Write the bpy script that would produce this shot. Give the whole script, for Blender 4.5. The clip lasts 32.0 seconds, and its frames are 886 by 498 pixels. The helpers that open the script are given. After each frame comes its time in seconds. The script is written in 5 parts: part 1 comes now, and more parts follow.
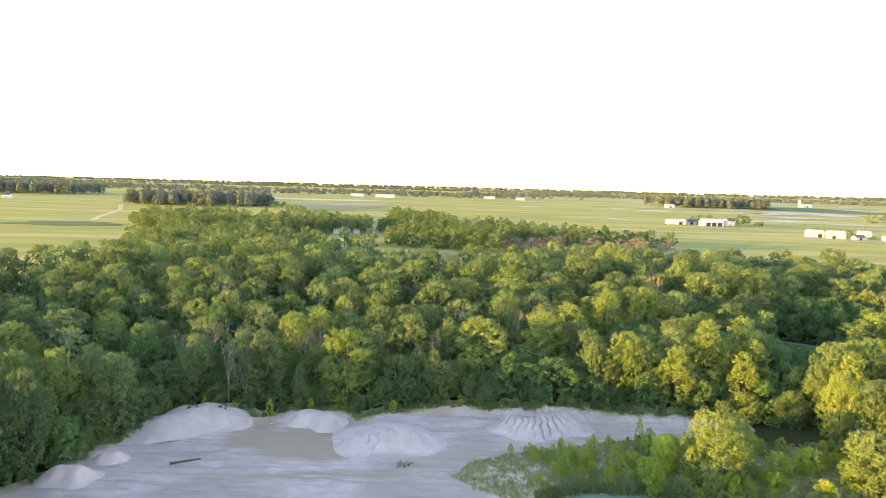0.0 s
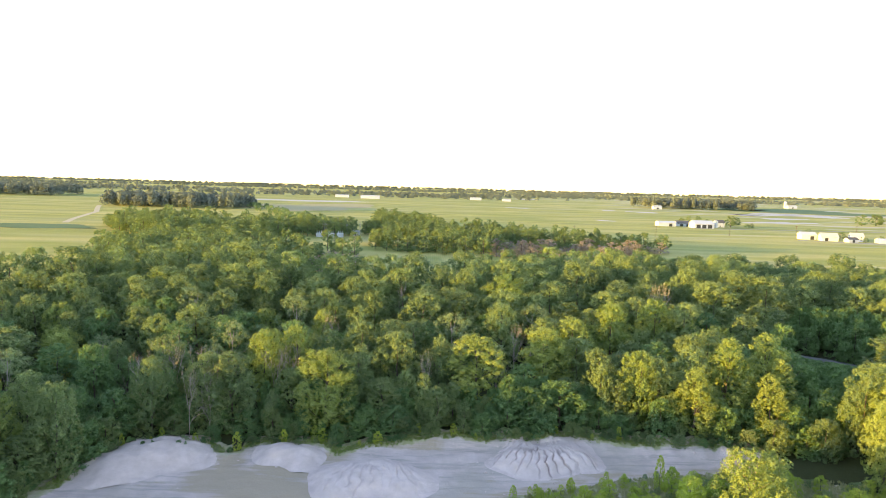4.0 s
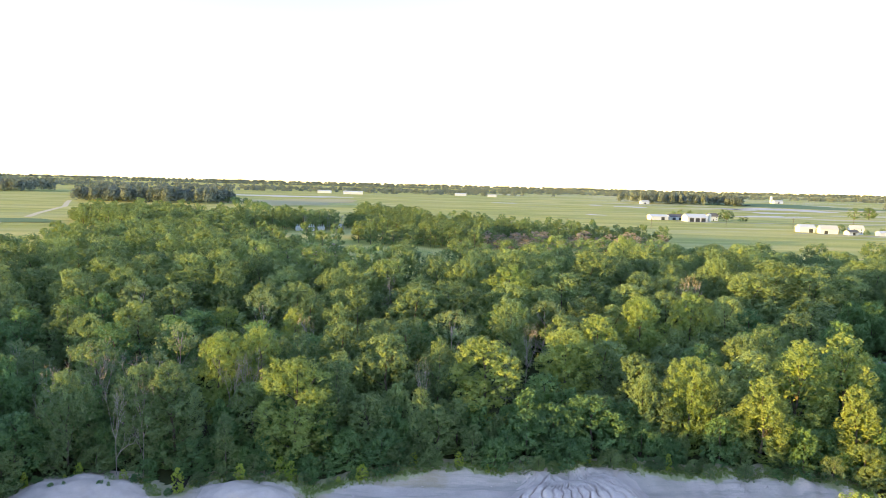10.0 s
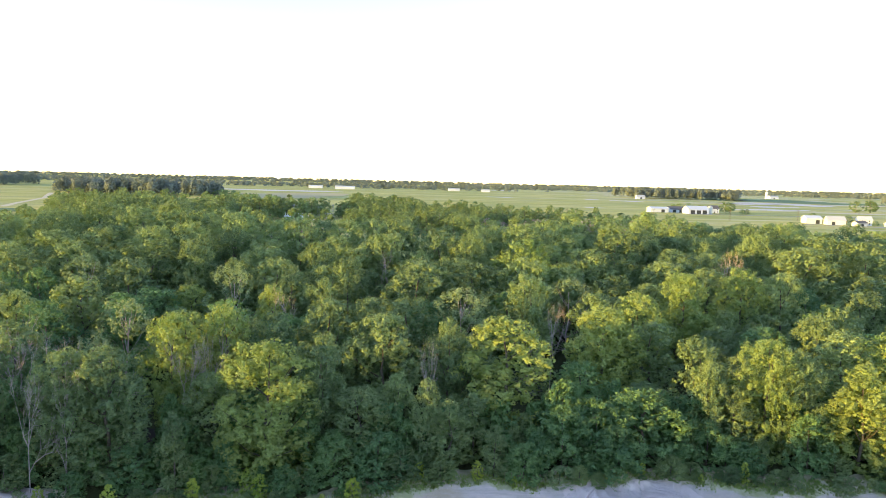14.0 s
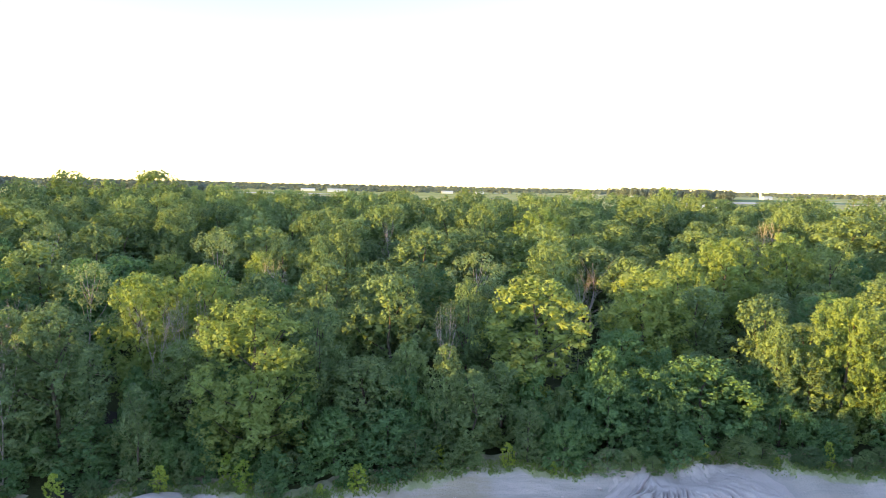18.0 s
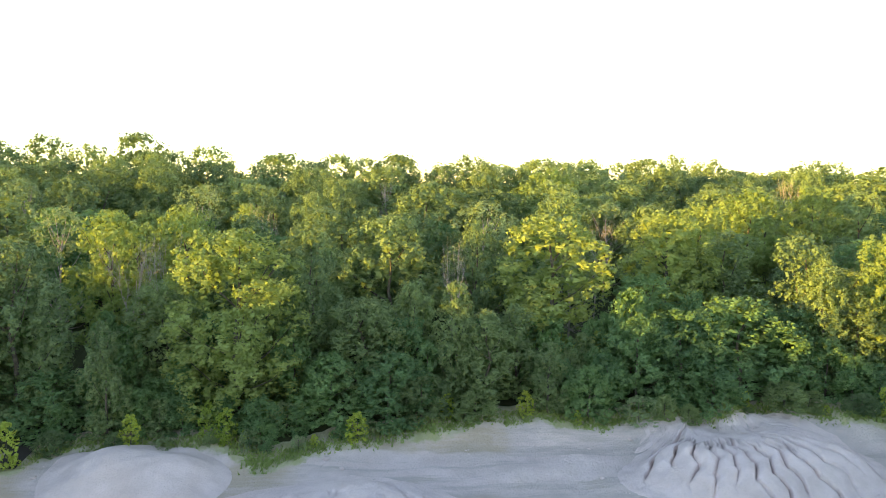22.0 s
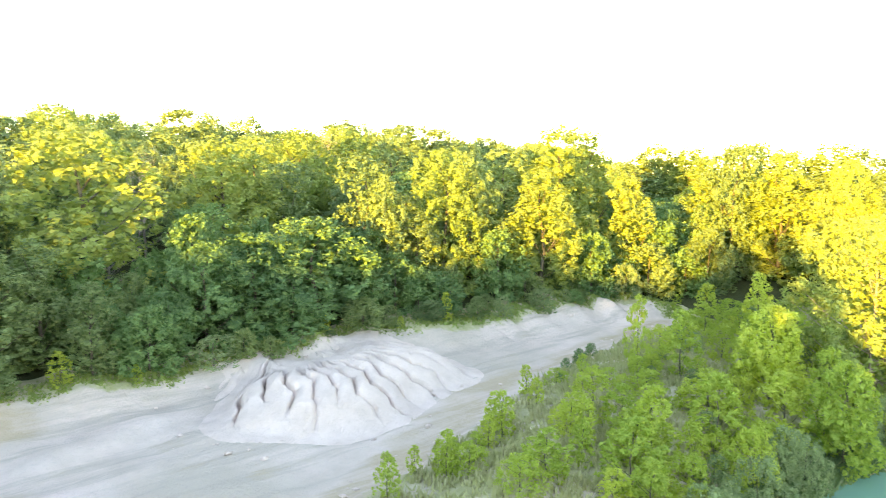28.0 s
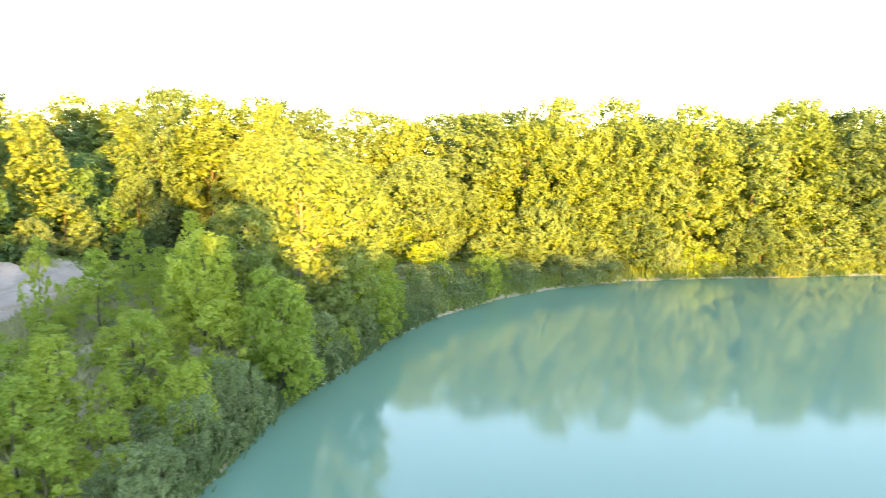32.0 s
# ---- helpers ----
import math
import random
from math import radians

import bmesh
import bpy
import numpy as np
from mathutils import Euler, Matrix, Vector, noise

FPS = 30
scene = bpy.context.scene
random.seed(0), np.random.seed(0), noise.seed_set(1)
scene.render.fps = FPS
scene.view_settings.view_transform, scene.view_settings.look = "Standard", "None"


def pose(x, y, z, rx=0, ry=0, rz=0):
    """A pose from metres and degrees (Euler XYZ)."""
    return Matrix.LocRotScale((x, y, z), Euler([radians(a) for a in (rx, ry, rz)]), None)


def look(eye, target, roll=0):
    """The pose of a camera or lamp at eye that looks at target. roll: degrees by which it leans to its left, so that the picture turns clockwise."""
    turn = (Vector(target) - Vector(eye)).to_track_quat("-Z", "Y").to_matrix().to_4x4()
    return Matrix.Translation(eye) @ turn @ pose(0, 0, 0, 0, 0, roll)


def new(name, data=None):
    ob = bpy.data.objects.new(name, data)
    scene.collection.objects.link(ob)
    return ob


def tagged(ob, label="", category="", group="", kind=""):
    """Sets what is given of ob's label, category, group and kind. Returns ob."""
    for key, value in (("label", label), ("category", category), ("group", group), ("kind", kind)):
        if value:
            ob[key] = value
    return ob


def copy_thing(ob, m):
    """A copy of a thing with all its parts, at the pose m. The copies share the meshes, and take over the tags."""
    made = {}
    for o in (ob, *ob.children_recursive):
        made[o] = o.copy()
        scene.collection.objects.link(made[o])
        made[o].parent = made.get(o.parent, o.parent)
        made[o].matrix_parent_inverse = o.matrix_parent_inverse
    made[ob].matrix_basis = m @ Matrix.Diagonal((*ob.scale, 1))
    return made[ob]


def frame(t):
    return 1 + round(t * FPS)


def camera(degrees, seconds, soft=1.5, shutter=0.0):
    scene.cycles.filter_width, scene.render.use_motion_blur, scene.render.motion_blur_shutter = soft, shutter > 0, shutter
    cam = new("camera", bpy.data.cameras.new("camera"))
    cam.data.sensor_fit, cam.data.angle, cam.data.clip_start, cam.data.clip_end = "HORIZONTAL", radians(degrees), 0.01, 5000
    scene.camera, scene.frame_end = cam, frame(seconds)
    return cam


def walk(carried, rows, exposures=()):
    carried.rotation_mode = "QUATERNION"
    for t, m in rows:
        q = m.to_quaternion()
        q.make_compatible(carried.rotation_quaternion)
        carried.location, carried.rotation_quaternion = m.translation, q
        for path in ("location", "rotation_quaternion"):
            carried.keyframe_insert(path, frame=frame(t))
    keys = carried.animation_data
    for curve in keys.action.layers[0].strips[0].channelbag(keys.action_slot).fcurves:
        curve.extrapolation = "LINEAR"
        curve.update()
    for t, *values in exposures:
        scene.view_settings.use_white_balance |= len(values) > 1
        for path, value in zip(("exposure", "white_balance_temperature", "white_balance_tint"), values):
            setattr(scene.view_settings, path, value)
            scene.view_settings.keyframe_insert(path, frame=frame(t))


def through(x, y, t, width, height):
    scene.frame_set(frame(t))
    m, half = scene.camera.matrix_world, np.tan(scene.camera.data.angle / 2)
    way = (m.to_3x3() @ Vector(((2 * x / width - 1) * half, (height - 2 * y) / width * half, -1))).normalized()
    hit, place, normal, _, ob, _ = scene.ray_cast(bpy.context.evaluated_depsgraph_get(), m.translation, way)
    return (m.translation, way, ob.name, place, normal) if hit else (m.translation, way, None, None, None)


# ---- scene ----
cam = camera(64.6, 32.0, soft=0.5, shutter=0.4)
METRES, EYE, TILT, LEAN, TURN = 120.0, 48.0, -5.5, -1.5, 0.0
ROWS = [
    (0.0, 0.0, 0.0, 0.0, 0.0, 0.0, -0.0),
    (0.5, -0.0016, 0.02, 0.0021, -0.16, 0.04, 0.02),
    (1.0, -0.0029, 0.0392, 0.0041, -0.32, 0.08, 0.04),
    (1.5, -0.0039, 0.0582, 0.0064, -0.47, 0.08, 0.03),
    (2.0, -0.005, 0.0765, 0.0082, -0.63, 0.09, 0.03),
    (2.5, -0.0056, 0.0943, 0.0105, -0.77, 0.09, 0.01),
    (3.0, -0.0066, 0.1119, 0.0123, -0.91, 0.11, 0.01),
    (3.5, -0.0076, 0.1291, 0.014, -1.05, 0.1, 0.04),
    (5.5, -0.0131, 0.2031, 0.0176, -1.55, 0.0, 0.12),
    (6.0, -0.0147, 0.2217, 0.0166, -1.68, -0.0, 0.14),
    (6.5, -0.0164, 0.2412, 0.0155, -1.8, -0.01, 0.17),
    (7.0, -0.0181, 0.2613, 0.0138, -1.92, -0.04, 0.21),
    (7.5, -0.0197, 0.2821, 0.0114, -2.04, -0.05, 0.24),
    (8.0, -0.0214, 0.3038, 0.0087, -2.15, -0.08, 0.25),
    (8.5, -0.0228, 0.3259, 0.0053, -2.24, -0.09, 0.27),
    (9.0, -0.024, 0.3487, 0.0024, -2.33, -0.09, 0.28),
    (9.5, -0.0252, 0.3719, -0.0007, -2.42, -0.09, 0.28),
    (10.0, -0.0266, 0.3956, -0.0058, -2.52, -0.14, 0.29),
    (10.5, -0.028, 0.4201, -0.0115, -2.6, -0.22, 0.28),
    (11.0, -0.0295, 0.4453, -0.0173, -2.69, -0.26, 0.29),
    (11.5, -0.0312, 0.4711, -0.0231, -2.78, -0.28, 0.29),
    (12.0, -0.033, 0.4969, -0.0289, -2.86, -0.29, 0.29),
    (12.5, -0.0347, 0.5223, -0.0348, -2.94, -0.3, 0.3),
    (13.0, -0.0364, 0.5473, -0.0408, -3.02, -0.3, 0.29),
    (13.5, -0.038, 0.5716, -0.0467, -3.1, -0.31, 0.29),
    (15.5, -0.0461, 0.6565, -0.071, -3.38, -0.18, 0.4),
    (16.0, -0.0491, 0.6725, -0.0788, -3.49, -0.06, 0.43),
    (16.5, -0.0517, 0.6861, -0.0862, -3.57, 0.0, 0.49),
    (17.0, -0.0539, 0.6977, -0.0939, -3.65, 0.07, 0.57),
    (17.5, -0.0558, 0.7077, -0.1014, -3.71, 0.11, 0.64),
    (18.0, -0.0574, 0.7163, -0.1082, -3.77, 0.13, 0.69),
    (18.5, -0.0588, 0.7238, -0.1149, -3.82, 0.14, 0.77),
    (19.0, -0.0603, 0.731, -0.1218, -3.86, 0.14, 0.85),
    (19.5, -0.0611, 0.7379, -0.1287, -3.9, 0.12, 0.93),
    (20.0, -0.0619, 0.7453, -0.1354, -3.96, 0.08, 0.96),
    (20.5, -0.0626, 0.7536, -0.1423, -4.0, 0.03, 1.0),
    (21.0, -0.063, 0.7622, -0.149, -4.06, -0.0, 1.03),
    (21.5, -0.0635, 0.7718, -0.1555, -4.13, -0.03, 1.05),
    (22.0, -0.0638, 0.7817, -0.1615, -4.18, -0.07, 1.05),
    (22.5, -0.0643, 0.792, -0.1677, -4.22, -0.12, 1.06),
    (23.0, -0.0649, 0.8026, -0.1743, -4.26, -0.12, 1.11),
    (23.5, -0.0652, 0.8133, -0.1809, -4.31, -0.12, 1.14),
    (24.0, -0.0635, 0.8213, -0.1853, -6.55, -0.23, 1.36),
    (24.5, -0.0637, 0.8286, -0.1878, -10.95, -0.45, 1.85),
    (25.0, -0.0637, 0.8352, -0.1905, -15.8, -0.73, 2.42),
    (25.5, -0.0637, 0.8418, -0.1932, -20.18, -1.06, 2.87),
    (27.5, -0.0575, 0.8641, -0.2075, -36.82, -2.41, 4.45),
    (28.0, -0.0536, 0.8685, -0.2102, -41.15, -2.92, 4.76),
    (28.5, -0.0491, 0.8724, -0.2123, -45.68, -3.51, 5.03),
    (29.0, -0.043, 0.8755, -0.2147, -51.8, -4.26, 5.37),
    (29.5, -0.0372, 0.8792, -0.2189, -58.1, -5.12, 5.57),
    (30.0, -0.0299, 0.8825, -0.2239, -63.62, -5.86, 5.64),
    (30.5, -0.0218, 0.8854, -0.2288, -69.11, -6.59, 5.65),
    (31.0, -0.0132, 0.8875, -0.2339, -74.34, -7.27, 5.6),
    (31.5, -0.0038, 0.8885, -0.2392, -79.05, -7.86, 5.47),
    (32.0, 0.0056, 0.8885, -0.2442, -84.63, -8.53, 5.22),
]
EXPOSURES = [(0.0, 2.85, 8000, 28), (6.0, 2.7, 7500, 27), (12.0, 2.6, 6700, 27), (18.0, 2.6, 6700, 26), (21.0, 2.75, 7400, 24), (23.5, 2.95, 8700, 18), (25.5, 3.4, 9200, 16), (28.0, 3.75, 9300, 18), (32.0, 3.35, 8700, 22)]
walk(cam, [(t, pose(0, 0, EYE, TILT, LEAN, TURN) @ pose(METRES * x, METRES * y, METRES * z, 90 + pitch, roll, yaw)) for t, x, y, z, yaw, pitch, roll in ROWS],
     exposures=EXPOSURES)

# ---- world and sun ----
SUN_AZIMUTH, SUN_HEIGHT = -106.0, 4.6     # degrees from +y, clockwise; degrees above the horizon
world = bpy.data.worlds.new("world")
scene.world = world
world.use_nodes = True
wn = world.node_tree.nodes
sky = wn.new("ShaderNodeTexSky")
sky.sky_type, sky.sun_disc = "NISHITA", False
sky.sun_elevation, sky.sun_rotation = radians(SUN_HEIGHT), radians(SUN_AZIMUTH % 360)
sky.air_density, sky.dust_density, sky.ozone_density = 0.7, 0.0, 1.2
world.node_tree.links.new(sky.outputs[0], wn["Background"].inputs[0])
wn["Background"].inputs[1].default_value = 0.15
sun = new("sun", bpy.data.lights.new("sun", "SUN"))
sun.data.energy, sun.data.angle, sun.data.color = 2.25, radians(0.6), (1.0, 0.72, 0.11)
_a, _e = radians(SUN_AZIMUTH), radians(SUN_HEIGHT)
to_sun = Vector((math.sin(_a) * math.cos(_e), math.cos(_a) * math.cos(_e), math.sin(_e)))
sun.matrix_world = look(to_sun * 100, (0, 0, 0))


# ---- materials ----
def material(name, rough=0.8, metal=0.0):
    m = bpy.data.materials.new(name)
    m.use_nodes = True
    b = m.node_tree.nodes["Principled BSDF"]
    b.inputs["Roughness"].default_value, b.inputs["Metallic"].default_value = rough, metal
    b.inputs["Specular IOR Level"].default_value = 0.25
    return m, m.node_tree.nodes, m.node_tree.links, b


def noise_node(ns, ls, scale, detail=4.0, rough=0.6, vec=None, kind="ShaderNodeTexNoise"):
    n = ns.new(kind)
    n.inputs["Scale"].default_value = scale
    if kind == "ShaderNodeTexNoise":
        n.inputs["Detail"].default_value, n.inputs["Roughness"].default_value = detail, rough
    if vec:
        ls.new(vec, n.inputs["Vector"])
    return n


def ramp(ns, ls, fac, stops):
    r = ns.new("ShaderNodeValToRGB")
    while len(r.color_ramp.elements) < len(stops):
        r.color_ramp.elements.new(0.5)
    for e, (p, c) in zip(r.color_ramp.elements, stops):
        e.position, e.color = p, (*c, 1)
    ls.new(fac, r.inputs[0])
    return r.outputs[0]


def mixed(ns, ls, fac, a, b, how="MIX"):
    n = ns.new("ShaderNodeMix")
    n.data_type, n.blend_type = "RGBA", how
    for socket, v in ((n.inputs[0], fac), (n.inputs[6], a), (n.inputs[7], b)):
        if isinstance(v, (int, float)):
            socket.default_value = v
        elif isinstance(v, tuple):
            socket.default_value = (*v, 1)
        else:
            ls.new(v, socket)
    return n.outputs[2]


def maths(ns, ls, op, a, b, clamp=False):
    n = ns.new("ShaderNodeMath")
    n.operation, n.use_clamp = op, clamp
    for socket, v in zip(n.inputs, (a, b)):
        if isinstance(v, (int, float)):
            socket.default_value = v
        else:
            ls.new(v, socket)
    return n.outputs[0]


def coords(ns):
    return ns.new("ShaderNodeTexCoord").outputs["Object"]


def bumped(ns, ls, b, height, strength, distance):
    n = ns.new("ShaderNodeBump")
    n.inputs["Strength"].default_value, n.inputs["Distance"].default_value = strength, distance
    ls.new(height, n.inputs["Height"])
    ls.new(n.outputs[0], b.inputs["Normal"])


def leaf_material(name, dark, light, through=0.35):
    """Foliage: hue by tree and by leaf, and light that shines through."""
    m, ns, ls, b = material(name, 0.6)
    tree, leaf = ns.new("ShaderNodeObjectInfo"), ns.new("ShaderNodeNewGeometry")
    place = noise_node(ns, ls, 0.13, 2, 0.5, leaf.outputs["Position"])
    f = maths(ns, ls, "ADD", maths(ns, ls, "MULTIPLY", tree.outputs["Random"], 0.5), maths(ns, ls, "MULTIPLY", leaf.outputs["Random Per Island"], 0.25))
    f = maths(ns, ls, "ADD", f, maths(ns, ls, "MULTIPLY", maths(ns, ls, "SUBTRACT", place.outputs[0], 0.3), 0.75, True))
    c = ramp(ns, ls, f, [(0.1, dark), (0.9, light)])
    ls.new(c, b.inputs["Base Color"])
    t = ns.new("ShaderNodeBsdfTranslucent")
    ls.new(mixed(ns, ls, 1.0, c, (1.0, 1.08, 0.75), "MULTIPLY"), t.inputs[0])
    s = ns.new("ShaderNodeMixShader")
    s.inputs[0].default_value = through
    ls.new(b.outputs[0], s.inputs[1]), ls.new(t.outputs[0], s.inputs[2])
    ls.new(s.outputs[0], ns["Material Output"].inputs[0])
    return m


LEAF = leaf_material("leaf_green", (0.115, 0.18, 0.085), (0.275, 0.36, 0.145), 0.32)
LEAF_YELLOW = leaf_material("leaf_yellow_green", (0.21, 0.30, 0.10), (0.355, 0.415, 0.13), 0.4)
LEAF_DEEP = leaf_material("leaf_deep_green", (0.085, 0.175, 0.08), (0.21, 0.345, 0.13), 0.32)
LEAF_FRESH = leaf_material("leaf_fresh_green", (0.27, 0.40, 0.085), (0.60, 0.65, 0.14), 0.48)
LEAF_OLIVE = leaf_material("leaf_olive_green", (0.13, 0.195, 0.085), (0.255, 0.33, 0.13), 0.3)
# far woods: the haze of distance is put into this greyed leaf colour
LEAF_HAZED = leaf_material("leaf_hazed_green", (0.15, 0.185, 0.16), (0.19, 0.22, 0.185), 0.2)
LEAF_PALE = leaf_material("leaf_grey_green", (0.18, 0.255, 0.12), (0.33, 0.41, 0.20))
LEAF_BROWN = leaf_material("leaf_pink_brown", (0.36, 0.30, 0.27), (0.46, 0.385, 0.34))
GRASS = leaf_material("grass_blades", (0.30, 0.34, 0.14), (0.60, 0.54, 0.36))


def bark_material(name, a, b_):
    m, ns, ls, b = material(name, 0.9)
    n = noise_node(ns, ls, 3.0, 6, 0.7, coords(ns))
    ls.new(ramp(ns, ls, n.outputs[0], [(0.3, a), (0.7, b_)]), b.inputs["Base Color"])
    bumped(ns, ls, b, n.outputs[0], 0.6, 0.05)
    return m


BARK = bark_material("bark_grey_brown", (0.07, 0.055, 0.04), (0.2, 0.17, 0.13))
BARK_PALE = bark_material("bark_weathered_pale", (0.28, 0.23, 0.21), (0.48, 0.41, 0.37))


def ground_material():
    """Sand, grass, forest floor and fields, told apart by the masks of the sheet."""
    m, ns, ls, b = material("ground", 0.95)
    vec = coords(ns)
    big, mid, fine = noise_node(ns, ls, 0.06, 5, 0.6, vec), noise_node(ns, ls, 0.3, 6, 0.65, vec), noise_node(ns, ls, 3.5, 5, 0.7, vec)
    masks = ns.new("ShaderNodeAttribute")
    masks.attribute_name = "cover"
    parts = ns.new("ShaderNodeSeparateColor")
    ls.new(masks.outputs["Color"], parts.inputs[0])
    sand = mixed(ns, ls, ramp(ns, ls, mid.outputs[0], [(0.35, (0, 0, 0)), (0.7, (1, 1, 1))]), (0.66, 0.525, 0.475), (0.80, 0.65, 0.60))
    sand = mixed(ns, ls, ramp(ns, ls, big.outputs[0], [(0.42, (0, 0, 0)), (0.62, (0.75, 0.75, 0.75))]), sand, (0.48, 0.41, 0.34))
    sand = mixed(ns, ls, ramp(ns, ls, fine.outputs[0], [(0.55, (0, 0, 0)), (0.8, (0.45, 0.45, 0.45))]), sand, (0.40, 0.37, 0.35))
    drag = ns.new("ShaderNodeMapping")
    drag.inputs["Scale"].default_value, drag.inputs["Rotation"].default_value = (0.07, 0.75, 1), (0, 0, radians(-14))
    ls.new(vec, drag.inputs[0])
    ruts = noise_node(ns, ls, 1.0, 5, 0.6, drag.outputs[0])
    sand = mixed(ns, ls, ramp(ns, ls, ruts.outputs[0], [(0.49, (0, 0, 0)), (0.62, (0.6, 0.6, 0.6))]), sand, (0.44, 0.375, 0.325))
    dirt = maths(ns, ls, "MULTIPLY", maths(ns, ls, "SUBTRACT", maths(ns, ls, "ADD", masks.outputs["Alpha"], maths(ns, ls, "MULTIPLY", maths(ns, ls, "ADD", mid.outputs[0], ruts.outputs[0]), 1.6)), 1.75), 2.0, True)
    sand = mixed(ns, ls, maths(ns, ls, "MULTIPLY", dirt, 0.85), sand, mixed(ns, ls, fine.outputs[0], (0.42, 0.315, 0.21), (0.58, 0.46, 0.335)))
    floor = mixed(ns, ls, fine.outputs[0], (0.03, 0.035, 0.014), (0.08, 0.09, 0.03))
    grass = mixed(ns, ls, ramp(ns, ls, mid.outputs[0], [(0.35, (0, 0, 0)), (0.65, (1, 1, 1))]), (0.37, 0.36, 0.18), (0.62, 0.54, 0.42))
    stretch = ns.new("ShaderNodeMapping")
    stretch.inputs["Scale"].default_value, stretch.inputs["Rotation"].default_value = (0.0016, 0.0065, 1), (0, 0, radians(6))
    ls.new(vec, stretch.inputs[0])
    plots = noise_node(ns, ls, 1.0, 3, 0.55, stretch.outputs[0])
    field = ramp(ns, ls, plots.outputs[0], [(0.34, (0.22, 0.265, 0.05)), (0.43, (0.47, 0.42, 0.11)), (0.5, (0.28, 0.31, 0.065)), (0.57, (0.53, 0.46, 0.15)), (0.66, (0.31, 0.33, 0.075))])
    patch = noise_node(ns, ls, 0.012, 5, 0.65, vec)
    field = mixed(ns, ls, ramp(ns, ls, patch.outputs[0], [(0.35, (0, 0, 0)), (0.7, (0.6, 0.6, 0.6))]), field, (0.35, 0.35, 0.14))
    rows = ns.new("ShaderNodeTexWave")
    rows.inputs["Scale"].default_value, rows.inputs["Distortion"].default_value = 0.25, 2.0
    ls.new(vec, rows.inputs[0])
    field = mixed(ns, ls, 0.1, field, rows.outputs[0], "OVERLAY")
    dry = noise_node(ns, ls, 3.2, 4, 0.6, stretch.outputs[0])
    place = ns.new("ShaderNodeSeparateXYZ")
    ls.new(vec, place.inputs[0])
    east = maths(ns, ls, "MULTIPLY", maths(ns, ls, "SUBTRACT", place.outputs[0], 150.0), 0.002, True)
    bare = maths(ns, ls, "MULTIPLY", ramp(ns, ls, dry.outputs[0], [(0.55, (0, 0, 0)), (0.6, (1, 1, 1))]), maths(ns, ls, "ADD", maths(ns, ls, "MULTIPLY", east, 0.75), 0.06))
    field = mixed(ns, ls, bare, field, (0.55, 0.49, 0.42))
    soft = lambda ch: maths(ns, ls, "ADD", maths(ns, ls, "MULTIPLY", maths(ns, ls, "SUBTRACT", maths(ns, ls, "ADD", parts.outputs[ch], maths(ns, ls, "MULTIPLY", maths(ns, ls, "SUBTRACT", mid.outputs[0], 0.5), 1.6)), 0.5), 6.0), 0.5, True)
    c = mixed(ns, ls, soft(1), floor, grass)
    c = mixed(ns, ls, parts.outputs[2], c, field)
    c = mixed(ns, ls, soft(0), c, sand)
    ls.new(c, b.inputs["Base Color"])
    bumped(ns, ls, b, mixed(ns, ls, 0.5, mid.outputs[0], fine.outputs[0]), 0.8, 0.45)
    return m


GROUND = ground_material()


def sand_material(name, a, b_):
    m, ns, ls, b = material(name, 0.95)
    vec = coords(ns)
    mid, fine = noise_node(ns, ls, 0.5, 6, 0.65, vec), noise_node(ns, ls, 6.0, 5, 0.7, vec)
    c = mixed(ns, ls, ramp(ns, ls, mid.outputs[0], [(0.35, (0, 0, 0)), (0.7, (1, 1, 1))]), a, b_)
    c = mixed(ns, ls, ramp(ns, ls, fine.outputs[0], [(0.55, (0, 0, 0)), (0.8, (0.4, 0.4, 0.4))]), c, tuple(0.7 * v for v in a))
    ls.new(c, b.inputs["Base Color"])
    bumped(ns, ls, b, mixed(ns, ls, 0.5, mid.outputs[0], fine.outputs[0]), 0.8, 0.3)
    return m


SAND = sand_material("pale_sand", (0.67, 0.535, 0.485), (0.80, 0.65, 0.60))


def water_material():
    m, ns, ls, b = material("quarry_water", 0.085)
    b.inputs["Specular IOR Level"].default_value = 0.5
    b.inputs["IOR"].default_value = 1.56
    n = noise_node(ns, ls, 0.06, 3, 0.5, coords(ns))
    ls.new(ramp(ns, ls, n.outputs[0], [(0.3, (0.155, 0.345, 0.27)), (0.7, (0.185, 0.385, 0.30))]), b.inputs["Base Color"])
    r = noise_node(ns, ls, 1.3, 3, 0.5, coords(ns))
    bumped(ns, ls, b, r.outputs[0], 0.035, 0.12)
    return m


WATER = water_material()


def plain(name, colour, rough=0.6, metal=0.0, wear=0.25, scale=1.5):
    m, ns, ls, b = material(name, rough, metal)
    n = noise_node(ns, ls, scale, 5, 0.65, coords(ns))
    ls.new(mixed(ns, ls, maths(ns, ls, "MULTIPLY", n.outputs[0], wear), colour, tuple(0.45 * v for v in colour)), b.inputs["Base Color"])
    return m


